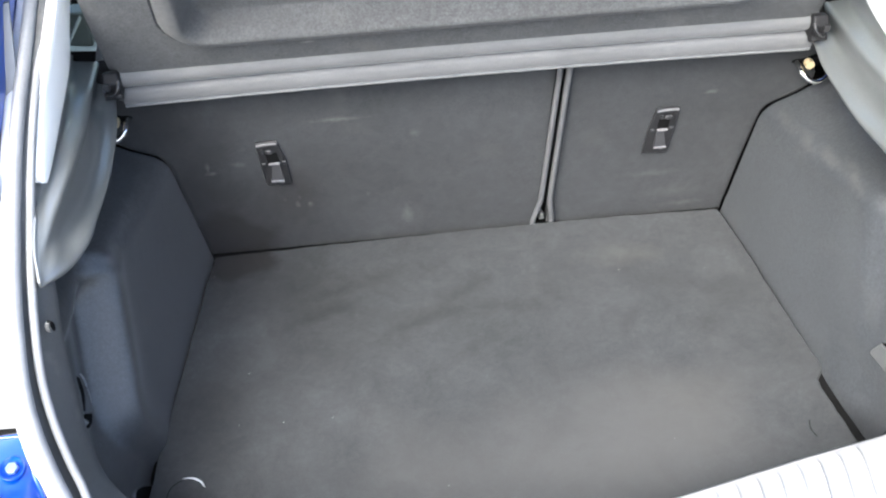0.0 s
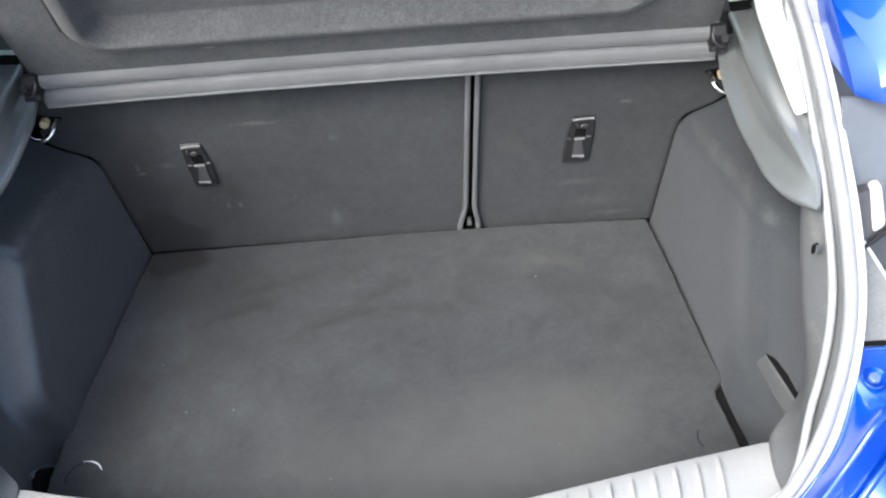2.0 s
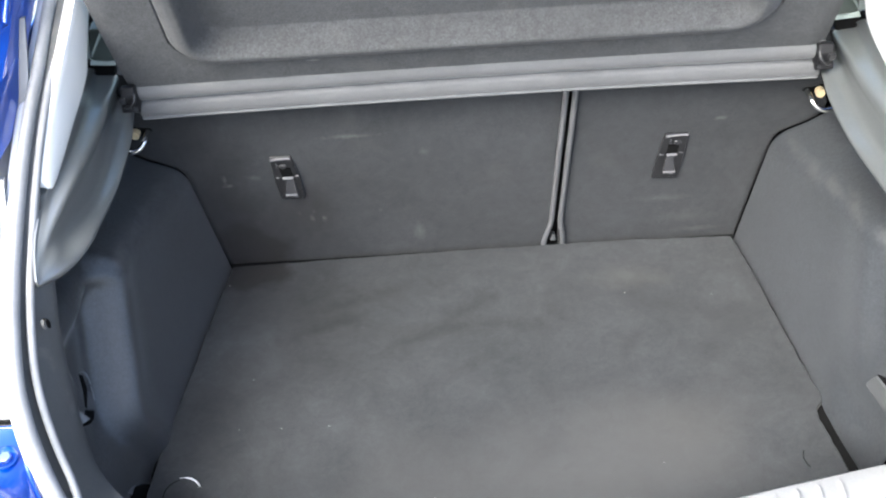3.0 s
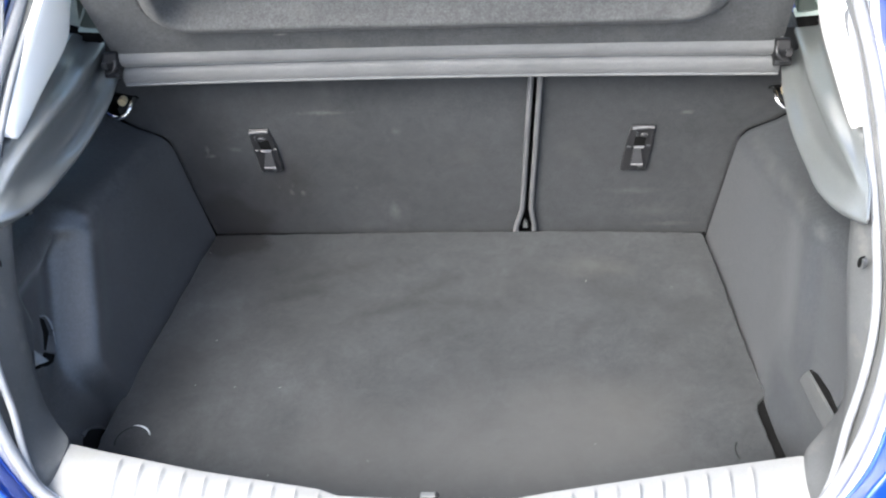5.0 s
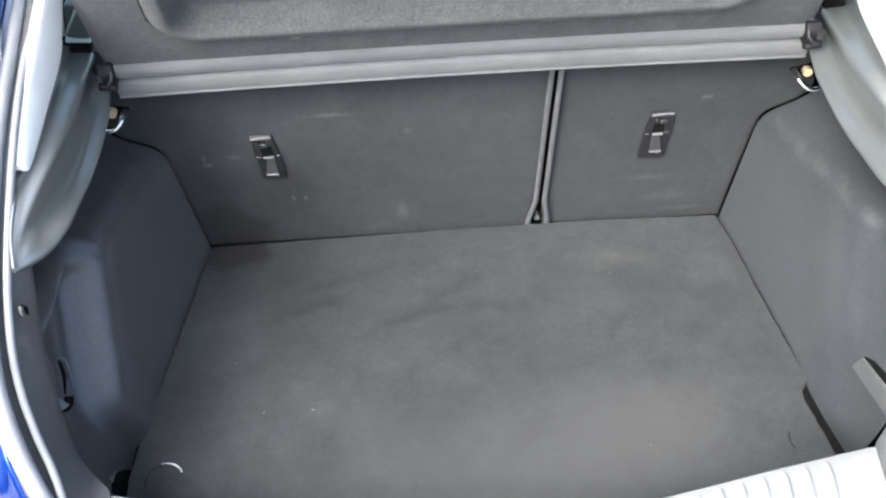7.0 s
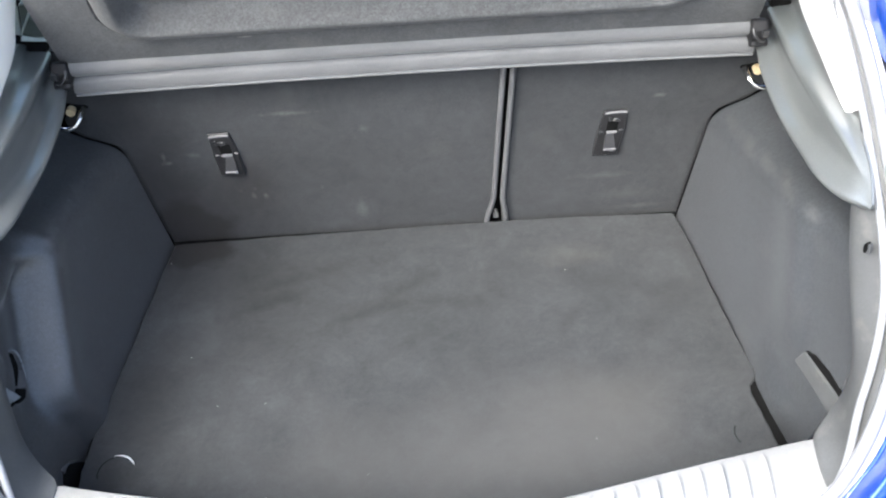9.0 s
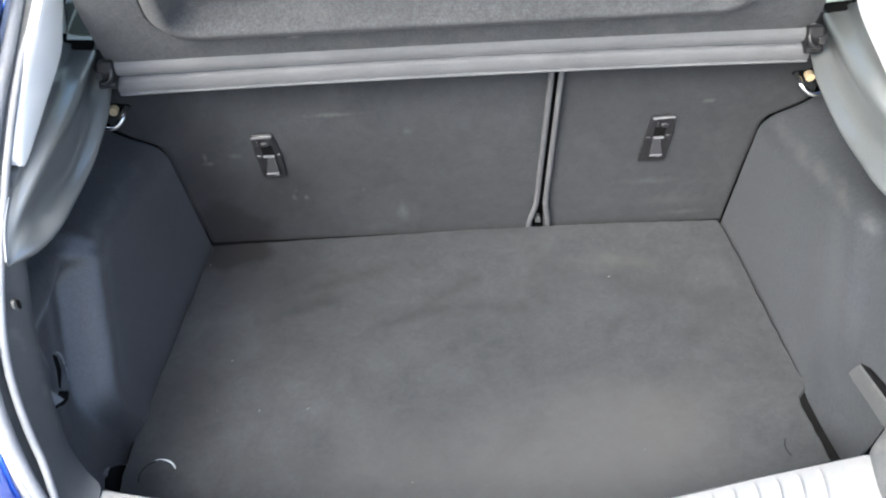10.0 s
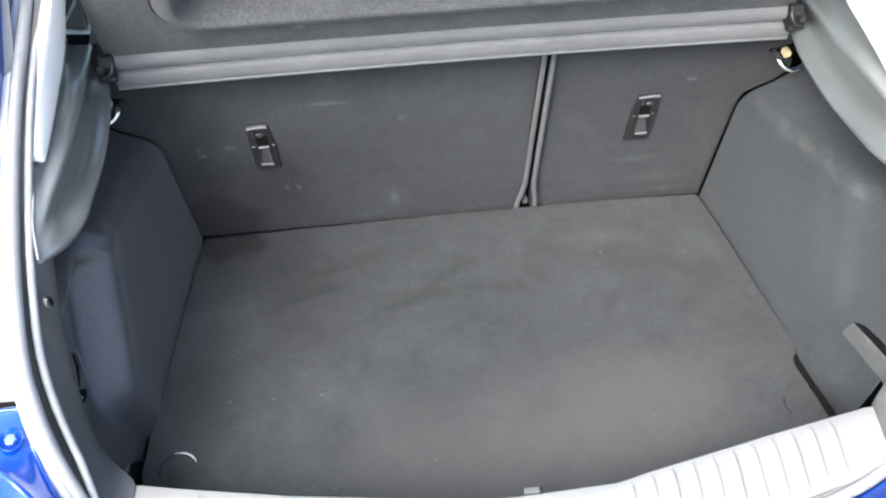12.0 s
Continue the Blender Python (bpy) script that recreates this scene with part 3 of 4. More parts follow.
for sx in (1, -1):
    rows = []
    for k in range(17):
        y = -0.26 + 1.6 * k / 16
        window = y > 0.03
        top = 1.05 if window else min(1.46, 1.175 + 0.58 * (y + 0.26))
        row = []
        for f in (0.0, 0.12, 0.25, 0.38, 0.5, 0.6, 0.7, 0.8, 0.88, 0.95, 1.0):
            z = 0.22 + (top - 0.22) * f
            out = 0.84 + 0.045 * math.sin(math.pi * min(1, f * 1.25)) + 0.02 * math.sin(math.pi * k / 16)
            edge = 0.80 if window else 0.672 - 0.15 * (top - 1.175)
            row.append((sx * (out + (edge - out) * step(0.55, 1.05, f)), y, z))
        rows.append(row)
    part("quarter_panel", mesh_from("quarter_panel", *slab(rows, (-sx * 0.006, 0, 0)), M_BLUE), car, "blue painted quarter panel")
    pane_rows = [[(sx * (0.800 - 0.19 * f), y, 1.045 + 0.405 * f) for f in (0.0, 0.25, 0.5, 0.75, 1.0)] for y in (0.10, 0.40, 0.70, 1.00, 1.30)]
    side = part("side_window", mesh_from("side_window", *slab(pane_rows, (sx * 0.004, 0, 0)), M_GLASS), car, "green-tinted side window")
    side.visible_shadow = False
    part("inner_quarter", mesh_from("inner_quarter", *block(*sorted((sx * 0.715, sx * 0.725)), -0.36, 0.42, 0.40, 1.10), M_VOID, False), car)

# the open tailgate overhead
def build_tailgate():
    th = thing("tailgate", (0, 0.22, 1.47), "open tailgate raised over the boot", "tailgate")
    a, b = Vector((0, 0.22, 1.47)), Vector((0, -0.40, 2.20))

    def at(x, f):
        p = a.lerp(b, f)
        return (x * (1 - 0.06 * f), p.y, p.z + 0.03 * math.sin(math.pi * f))
    frame_x = [-0.60, -0.50, -0.25, 0.0, 0.25, 0.50, 0.60]
    for nm, fs, xs, m in (("upper_rail", (0.0, 0.05, 0.10), frame_x, M_TRIM), ("lower_panel", (0.74, 0.80, 0.86, 0.92, 1.0), frame_x, M_TRIM), ("side_rail", (0.10, 0.25, 0.42, 0.60, 0.74), frame_x[:2], M_TRIM), ("side_rail", (0.10, 0.25, 0.42, 0.60, 0.74), frame_x[5:], M_TRIM)):
        part(nm, mesh_from(nm, *slab([[at(x, f) for x in xs] for f in fs], (0, 0.02, 0.04)), m), th)
    pane = part("pane", mesh_from("pane", *slab([[at(x, f) for x in frame_x[1:6]] for f in (0.10, 0.25, 0.42, 0.60, 0.74)], (0, 0.002, 0.004)), M_GLASS), th, "tinted rear window")
    pane.visible_shadow = False


build_tailgate()

# ---------------------------------------------------------------- boot floor mat
def build_mat():
    th = thing("boot_mat", (0, -0.3, FZ - 0.02), "worn dark grey felt boot floor mat, stained and bare", "mat")
    out = [(-0.496, -0.001), (-0.30, 0.004), (0.0, 0.010), (0.30, 0.011), (0.494, 0.004), (0.512, -0.10), (0.528, -0.219), (0.548, -0.36), (0.556, -0.398), (0.553, -0.410), (0.540, -0.425), (0.539, -0.445), (0.553, -0.528), (0.562, -0.575), (0.552, -0.650), (0.40, -0.69), (0.19, -0.725), (0.0, -0.74), (-0.14, -0.73), (-0.33, -0.70), (-0.50, -0.665), (-0.568, -0.62), (-0.575, -0.52), (-0.568, -0.45), (-0.536, -0.25), (-0.514, -0.10)]
    random.seed(11)
    edge = []
    for (x0, y0), (x1, y1) in zip(out, out[1:] + out[:1]):
        n = max(1, int(math.hypot(x1 - x0, y1 - y0) / 0.012))
        edge += [(x0 + (x1 - x0) * k / n + random.uniform(-0.0011, 0.0011), y0 + (y1 - y0) * k / n + random.uniform(-0.0011, 0.0011)) for k in range(n)]
    out = edge
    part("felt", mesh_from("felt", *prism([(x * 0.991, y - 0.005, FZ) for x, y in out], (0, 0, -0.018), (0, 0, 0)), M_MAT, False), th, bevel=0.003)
    for cx, cy, a0, a1 in ((-0.513, -0.530, 104, 200), (0.516, -0.526, 150, 215)):
        ring_pts = [Vector((cx + 0.029 * math.cos(radians(a0 + (a1 - a0) * a / 30)), cy + 0.029 * math.sin(radians(a0 + (a1 - a0) * a / 30)), FZ)) for a in range(31)]
        part("cut_line", mesh_from("cut_line", *tube(ring_pts, 0.0008, 6, 0.4, (0, 0, 1)), M_VOID), th, "round cut line in the felt")
    arc = [Vector((-0.513 + 0.031 * math.cos(radians(a)), -0.530 + 0.031 * math.sin(radians(a)), FZ + 0.002)) for a in range(22, 104, 5)]
    part("frayed_edge", mesh_from("frayed_edge", *tube(arc, lambda f: 0.0005 + 0.0011 * math.sin(math.pi * min(1, f * 1.1)), 6, 0.6, (0, 0, 1)), M_FRAY), th, "white frayed arc at the cut")
    random.seed(4)
    verts, faces = [], []
    spots = [(-0.491, -0.060), (-0.361, -0.410), (-0.28, -0.41), (-0.42, -0.30), (0.26, -0.14)] + [(random.uniform(-0.5, 0.5), random.uniform(-0.66, -0.03)) for i in range(5)]
    for k, (x, y) in enumerate(spots):
        a, ln, w = random.uniform(0, 3.1), random.uniform(0.0006, 0.0012) if k > 4 else 0.0014, random.uniform(0.0003, 0.0005) if k > 4 else 0.0006
        d, e = Vector((math.cos(a), math.sin(a), 0)), Vector((-math.sin(a), math.cos(a), 0))
        c = Vector((x, y, FZ + 0.0006))
        v, f = prism([c - d * ln - e * w, c + d * ln - e * w, c + d * ln + e * w, c - d * ln + e * w], (0, 0, 0), (0, 0, 0.001))
        faces += [tuple(i + len(verts) for i in q) for q in f]
        verts += v
    tagged(part("lint", mesh_from("lint", verts, faces, M_LINT, False), None), "tiny pale specks of lint on the boot mat", "lint", kind="stuff")


build_mat()

# ---------------------------------------------------------------- rear seat backs
SY = 0.020


def seat_x(z):
    """The split between the two seat backs leans a little."""
    return 0.1425 + 0.068 * (z - 0.60)


SEAT_EDGE = ((0.55, 0.500), (0.60, 0.5075), (0.80, 0.5385), (0.820, 0.543), (0.834, 0.553), (0.845, 0.576), (0.858, 0.604), (0.872, 0.622), (0.895, 0.628), (0.908, 0.616), (0.920, 0.594), (0.932, 0.590), (0.938, 0.640), (1.05, 0.645))


def seat_edge(z):
    """Outer edge of the seat backs, cut to the shape of the side trims and round the strikers."""
    return float(np.interp(z, [p[0] for p in SEAT_EDGE], [p[1] for p in SEAT_EDGE]))


def build_seat(side):
    wide = side < 0
    th = thing("rear_seat_back", (side * 0.35, SY + 0.04, FZ - 0.05), ("wide" if wide else "narrow") + " rear seat back with dark grey felt behind, scuffed", "seat back", "rear seat backs")
    lo, hi = 0.575, 1.045
    cols = 24
    rows = []
    for i in range(61):
        z = lo + (hi - lo) * i / 60
        ins = seat_x(z) + side * 0.0125
        out = side * seat_edge(z)
        row = []
        for j in range(cols + 1):
            x = ins + (out - ins) * (1 - (1 - j / cols) ** 1.5)
            rim = abs(out) - abs(x)
            y = SY - 0.012 * (z - 0.7) + 0.003 * math.sin(x * 9 + z * 5) * math.sin(z * 11) + 0.004 * (1 - step(0.0, 0.007, rim)) ** 2
            row.append((x, y, z))
        rows.append(row)
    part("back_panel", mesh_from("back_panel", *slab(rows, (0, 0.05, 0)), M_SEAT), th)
    # black block added behind the outer edge so the gap there looks shaded
    part("shade_backing", mesh_from("shade_backing", *block(*sorted((side * 0.30, side * 0.69)), SY + 0.055, SY + 0.10, 0.56, 0.99), M_VOID, False), th, "black backing added to darken the gap at the seat edge")
    # edge strip along the split
    pts = [Vector((seat_x(z) + side * (0.0085 + 0.010 * step(0.66, 0.60, z)), SY - 0.010 - 0.012 * (z - 0.7), z)) for z in [0.588 + 0.40 * k / 24 for k in range(25)]]
    part("edge_strip", mesh_from("edge_strip", *tube(pts, 0.0052, 8), M_STRIP), th, "grey plastic edge strip")
    # release handle: a skewed plate with a dark pocket and a pale lever
    if wide:
        c = [(-0.380, 0.850), (-0.341, 0.850), (-0.331, 0.800), (-0.328, 0.751), (-0.372, 0.750), (-0.377, 0.800)]
    else:
        c = [(0.342, 0.848), (0.384, 0.848), (0.381, 0.800), (0.371, 0.746), (0.325, 0.746), (0.332, 0.800)]
    plate = part("release_plate", mesh_from("release_plate", *prism([(x, SY - 0.001, z) for x, z in c], (0, 0, 0), (0, -0.006, 0)), M_PLATE, False), th, "black plastic release plate", bevel=0.002)
    x0, x1 = (-0.3625, -0.3415) if wide else (0.3465, 0.3665)
    sk = 0.007 if wide else -0.007
    y0 = SY - 0.007
    # dark finger pocket under a grey catch
    pocket = [(x0 - sk * 0.4, y0, 0.8255), (x1 - sk * 0.4, y0, 0.8255), (x1, y0, 0.8045), (x0, y0, 0.8045)]
    part("pocket", mesh_from("pocket", *prism(pocket, (0, 0, 0), (0, -0.0016, 0)), M_VOID, False), plate, "black finger pocket")
    cx = (x0 + x1) / 2
    catch = [(cx - sk + 0.0075 * math.cos(a), y0, 0.8300 + 0.0048 * math.sin(a)) for a in (0, 0.6, 1.2, 1.9, 2.5, 3.14, 4.1, 5.2)]
    part("catch", mesh_from("catch", *prism(catch, (0.0015, 0, 0), (0.0015, -0.005, 0)), M_LEVER, False), plate, "grey catch", bevel=0.002)
    part("catch_arm", mesh_from("catch_arm", *block(cx - sk - 0.0125, cx - sk - 0.0085, y0 - 0.003, y0, 0.826, 0.836), M_LEVERDARK, False), plate, bevel=0.001)
    # bright edges, paler than the plate
    top = [(c[0][0] + 0.001, y0, 0.8462), (c[0][0] + 0.012, y0, 0.8482), (c[1][0] - 0.010, y0, 0.8490), (c[1][0] - 0.001, y0, 0.8480), (c[1][0] - 0.001, y0, 0.8442), (c[1][0] - 0.010, y0, 0.8452), (c[0][0] + 0.012, y0, 0.8444), (c[0][0] + 0.001, y0, 0.8424)]
    part("rim", mesh_from("rim", *prism(top, (0, 0, 0), (0, -0.004, 0)), M_PALE_EDGE, False), plate, "bright top edge", bevel=0.001)
    part("lug", mesh_from("lug", *block(x0 - 0.0125, x0 - 0.004, y0 - 0.004, y0, 0.7995, 0.8050), M_LEVERDARK, False), plate, bevel=0.002)
    part("lug", mesh_from("lug", *block(x1 + 0.003, x1 + 0.0115, y0 - 0.004, y0, 0.8010, 0.8075), M_LEVERDARK, False), plate, bevel=0.002)
    part("bar", mesh_from("bar", *block(x0 + 0.0005, x1 - 0.0005, y0 - 0.007, y0, 0.8018, 0.8048), M_PALE_EDGE, False), plate, "bright bar", bevel=0.001)
    cl = cx + sk * 0.35
    lever = [(cl - 0.0065, y0 - 0.001, 0.7985), (cl + 0.0065, y0 - 0.001, 0.7985), (cl + 0.0115, y0 - 0.009, 0.7675), (cl - 0.0115, y0 - 0.009, 0.7675)]
    part("lever", mesh_from("lever", *prism(lever, (0, 0, 0), (0, 0.004, 0)), M_LEVER, False), plate, "grey release lever", bevel=0.001)
    part("lever_edge", mesh_from("lever_edge", *block(cl - 0.0115, cl + 0.0115, y0 - 0.0110, y0 - 0.0065, 0.7650, 0.7688), M_PALE_EDGE, False), plate, "bright lever edge", bevel=0.001)
    part("foot", mesh_from("foot", *block(cl + 0.002, cl + 0.010, y0 - 0.002, y0, 0.7545, 0.7570), M_GREY, False), plate, bevel=0.001)
    return th


build_seat(-1)
build_seat(1)
part("hinge_gap", mesh_from("hinge_gap", *block(0.110, 0.200, SY + 0.028, SY + 0.05, 0.55, 1.0), M_VOID, False), car)
part("seat_bracket", mesh_from("seat_bracket", *prism([(0.1365, SY - 0.002, 0.596), (0.1485, SY - 0.002, 0.596), (0.1455, SY - 0.002, 0.612), (0.1405, SY - 0.002, 0.614)], (0, 0, 0), (0, 0.012, 0)), M_GREY, False), car, "small dark steel seat bracket", bevel=0.002)

# ---------------------------------------------------------------- parcel shelf, lifted
HINGE = Vector((0, -0.025, 1.030))
SHELF_DIR = Vector((0, -0.41, 0.912)).normalized()
SHELF_N = Vector((0, -SHELF_DIR.z, SHELF_DIR.y))      # towards the opening


def build_shelf():
    th = thing("parcel_shelf", HINGE, "raised dark grey felt parcel shelf with a sunken underside", "parcel shelf")
    xs = sorted(set([round(-0.576 + 1.152 * i / 56, 4) for i in range(57)] + [s * v for s in (-1, 1) for v in [0.402 + 0.0025 * k for k in range(32)]]))
    vs = sorted(set([round(0.02 + 0.54 * i / 44, 4) for i in range(45)] + [0.084 + 0.002 * k for k in range(40)]))

    def sunk(x, v):
        # signed distance into a rounded rectangle
        hx, v0, v1, r = 0.476, 0.087, 0.49, 0.078
        cx, cv, hh = 0.0, (v0 + v1) / 2, (v1 - v0) / 2
        qx, qv = abs(x - cx) - (hx - r), abs(v - cv) - (hh - r)
        d = r - math.hypot(max(qx, 0), max(qv, 0)) - min(max(qx, qv), 0)
        if d <= 0:
            return 0.0
        return -0.005 * math.exp(-(d / 0.004) ** 2) + 0.019 * math.sin(math.pi / 2 * min(1, d / 0.034)) - 0.044 * step(0.034, 0.060, d)
    rows = []
    for v in vs:
        row = []
        half = 1.0 - 0.03 * step(0.0, 0.5, v) if v > 0.02 else 1.0
        for x in xs:
            edge = 0.010 * step(0.556, 0.576, abs(x))
            p = HINGE + SHELF_DIR * v + SHELF_N * (sunk(x, v) - edge + 0.004)
            row.append((x * half, p.y, p.z))
        rows.append(row)
    part("panel", mesh_from("panel", *slab(rows, SHELF_N * -0.02), M_SHELF), th)
    # two-ridged front lip below the hinge line
    prof = [(0.012, 0.990), (-0.022, 0.983), (-0.034, 0.984), (-0.0375, 0.9875), (-0.0345, 0.991), (-0.0385, 0.995), (-0.039, 1.012), (-0.037, 1.018), (-0.031, 1.021), (-0.034, 1.025), (-0.043, 1.032), (-0.047, 1.042), (-0.045, 1.052), (-0.036, 1.060), (-0.028, 1.056), (0.012, 1.03)]
    prof = [Vector((0, y, z)) for y, z in prof]
    rows = []
    for i in range(41):
        x = -0.566 + 1.141 * i / 40
        sag = 0.006 * (1 - (x / 0.575) ** 2)
        rows.append([(x, p.y, p.z + sag) for p in prof + prof[:1]])
    v, f = sheet(rows)
    f += [tuple(range(len(prof))), tuple(40 * (len(prof) + 1) + k for k in range(len(prof)))]
    part("front_lip", mesh_from("front_lip", v, f, M_LIP), th, "lighter grey ridged front lip")
    for sx in (1, -1):
        hx = sx * 0.572
        h = part("hinge", mesh_from("hinge", *prism([(hx, -0.046, 1.018), (hx, -0.060, 1.030), (hx, -0.062, 1.050), (hx, -0.050, 1.064), (hx, -0.034, 1.058), (hx, -0.030, 1.022)], (-0.013, 0, 0), (0.013, 0, 0)), M_BLACK, False), th, "black plastic shelf hinge", bevel=0.004)
        pin = [Vector((sx * (0.560 + 0.028 * k / 4), -0.052, 1.022)) for k in range(5)]
        part("pin", mesh_from("pin", *tube(pin, 0.0065, 12), M_BLACK), h, "black hinge pin")
        collar = [Vector((sx * (0.562 + 0.006 * k), -0.052, 1.022)) for k in range(2)]
        part("collar", mesh_from("collar", *tube(collar, 0.0078, 12), M_PLATE), h)
        hook = spline([(sx * 0.560, -0.058, 1.054), (sx * 0.562, -0.066, 1.044), (sx * 0.570, -0.068, 1.036), (sx * 0.580, -0.064, 1.034)], 12)
        part("hook", mesh_from("hook", *tube(hook, 0.0030, 8), M_PLATE), h, "black hinge hook")
        part("clip", mesh_from("clip", *block(*sorted((sx * 0.574, sx * 0.586)), -0.066, -0.060, 1.040, 1.052), M_PLATE, False), h, bevel=0.002)


build_shelf()


# ---------------------------------------------------------------- side trims
def side_x(y, z, right=False):
    """Distance of the wheel arch cover from the middle: flat face, rounded upright corner, groove behind it by the jamb."""
    a = -y
    x = 0.502 + 0.145 * a - 0.03 * a * a + 0.15 * (z - FZ)
    low = 1 - step(0.620, 0.755, z)
    if right:
        bowl = (0.006 * (1 - step(0.600, 0.770, z)) - 0.014 * (1 - step(0.590, 0.670, z)) * (1 - 0.5 * step(0.46, 0.58, a))) * step(0.370, 0.440, a)
        ridge = -0.425 + 0.62 * (z - 0.73)
        edge = ridge + (-0.385 - ridge) * low - y
        return x + bowl + 0.008 * (1 - low) * step(-0.01, 0.06, edge) - 0.004 * math.exp(-((edge + 0.012) / 0.050) ** 2)
    ridge = -0.447 + 0.76 * (z - 0.73)
    edge = ridge + (-0.462 - ridge) * low - y
    under = -0.060 * (1 - step(0.440, 0.540, z)) * step(0.30, 0.42, a)
    groove = 0.054 * step(-0.034, 0.006, edge) * (1 - 0.22 * step(0.004, 0.075, edge))
    return x + under + groove * (1 - 0.70 * low) * (1 - 0.6 * step(0.860, 0.915, z)) - 0.008 * math.exp(-((edge + 0.040) / 0.040) ** 2)


def shoulder(y):
    return 0.838 + 0.215 * -y


def build_side(sx):
    right = sx > 0
    th = thing("side_trim_panel", (sx * 0.6, -0.3, FZ - 0.02), "dark grey felt wheel arch trim with " + ("a side pocket" if right else "a torn elastic net"), "trim panel", "boot side trims")
    rows = []
    for i in range(193):
        y = 0.006 - 0.576 * i / 192
        zs = shoulder(min(y, 0.0))
        row = []
        for k in range(91):
            z = 0.43 + (zs - 0.030 - 0.43) * k / 90
            row.append((side_x(y, z, right), y, z))
        p0, pc = Vector(row[-1]), Vector((side_x(y, zs, right), y, zs))
        p1 = Vector((pc.x + 0.034, y, zs + 0.014))
        for k in range(1, 8):
            t = k / 7
            row.append(tuple(p0 * (1 - t) ** 2 + pc * 2 * t * (1 - t) + p1 * t * t))
        for k in range(1, 6):
            row.append((p1.x + 0.024 * k * (1 - 0.85 * step(-0.36, -0.44, y)), y, p1.z + 0.0090 * k + 0.0022 * k * k * step(-0.10, 0.0, y)))
        cap = 0.80 - 0.164 * step(-0.38, -0.47, y)
        roof = float(np.interp(-y, (0.44, 0.50, 0.54, 0.58), (1.10, 0.985, 0.905, 0.850)))
        rows.append([(sx * min(x, cap), yy, min(z, roof)) for x, yy, z in row])
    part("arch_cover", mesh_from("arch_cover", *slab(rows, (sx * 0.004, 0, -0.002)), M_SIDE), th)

    def on_cover(outline, lift):
        return [Vector((sx * (side_x(y, z, right) - lift), y, z)) for y, z in outline]

    def patch(name, outline, lift, thick, mat, label, bevel=0.0):
        part(name, mesh_from(name, *prism(on_cover(outline, lift), (0, 0, 0), (sx * thick, 0, 0)), mat, False), th, label, bevel=bevel)
    if right:
        # rigid pocket lip with a slot behind it
        patch("pocket_lip", [(-0.468, 0.703), (-0.468, 0.716), (-0.475, 0.736), (-0.588, 0.756), (-0.590, 0.717)], 0.0060, 0.006, M_JAMB, "grey plastic pocket lip", 0.003)
        patch("pocket_slot", [(-0.474, 0.736), (-0.493, 0.748), (-0.537, 0.760), (-0.584, 0.762), (-0.584, 0.748)], 0.0030, 0.004, M_VOID, "dark slot behind the lip")
    else:
        patch("tear", [(-0.446, 0.812), (-0.437, 0.798), (-0.440, 0.772), (-0.466, 0.756), (-0.474, 0.765), (-0.456, 0.784), (-0.450, 0.803)], 0.0012, 0.004, M_VOID, "dark torn slit")
        lip = spline(on_cover([(-0.447, 0.816), (-0.432, 0.802), (-0.426, 0.780), (-0.433, 0.761), (-0.443, 0.744)], 0.002), 18)
        part("elastic", mesh_from("elastic", *tube(lip, lambda f: 0.0006 + 0.0014 * math.sin(math.pi * min(1, f * 0.8 + 0.15)) ** 2, 8), M_LINING), th, "pale torn elastic edge")
        patch("torn_flap", [(-0.445, 0.768), (-0.436, 0.756), (-0.455, 0.737), (-0.474, 0.760)], 0.0026, 0.002, M_STRIP, "grey torn flap", 0.0006)
        patch("torn_hole", [(-0.477, 0.763), (-0.457, 0.735), (-0.470, 0.731), (-0.484, 0.738), (-0.514, 0.762), (-0.506, 0.766)], 0.0014, 0.003, M_VOID, "dark torn hole")
        patch("torn_tab", [(-0.496, 0.789), (-0.481, 0.747), (-0.486, 0.750), (-0.512, 0.769)], 0.0040, 0.0015, M_LINING, "torn pale lining tab", 0.0006)
        patch("recess", [(-0.556, 0.612), (-0.539, 0.625), (-0.521, 0.617), (-0.504, 0.598), (-0.489, 0.575), (-0.453, 0.591), (-0.459, 0.570), (-0.511, 0.560), (-0.540, 0.572)], 0.0015, 0.004, M_VOID, "black tie-down recess")
        rim = spline(on_cover([(-0.543, 0.628), (-0.530, 0.6255), (-0.514, 0.615), (-0.500, 0.598), (-0.489, 0.576)], 0.002), 16)
        part("recess_rim", mesh_from("recess_rim", *tube(rim, lambda f: 0.0042 - 0.0034 * step(0.0, 0.45, f), 8), M_STRIP), th, "grey rim of a dark tie-down recess")


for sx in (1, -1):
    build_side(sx)


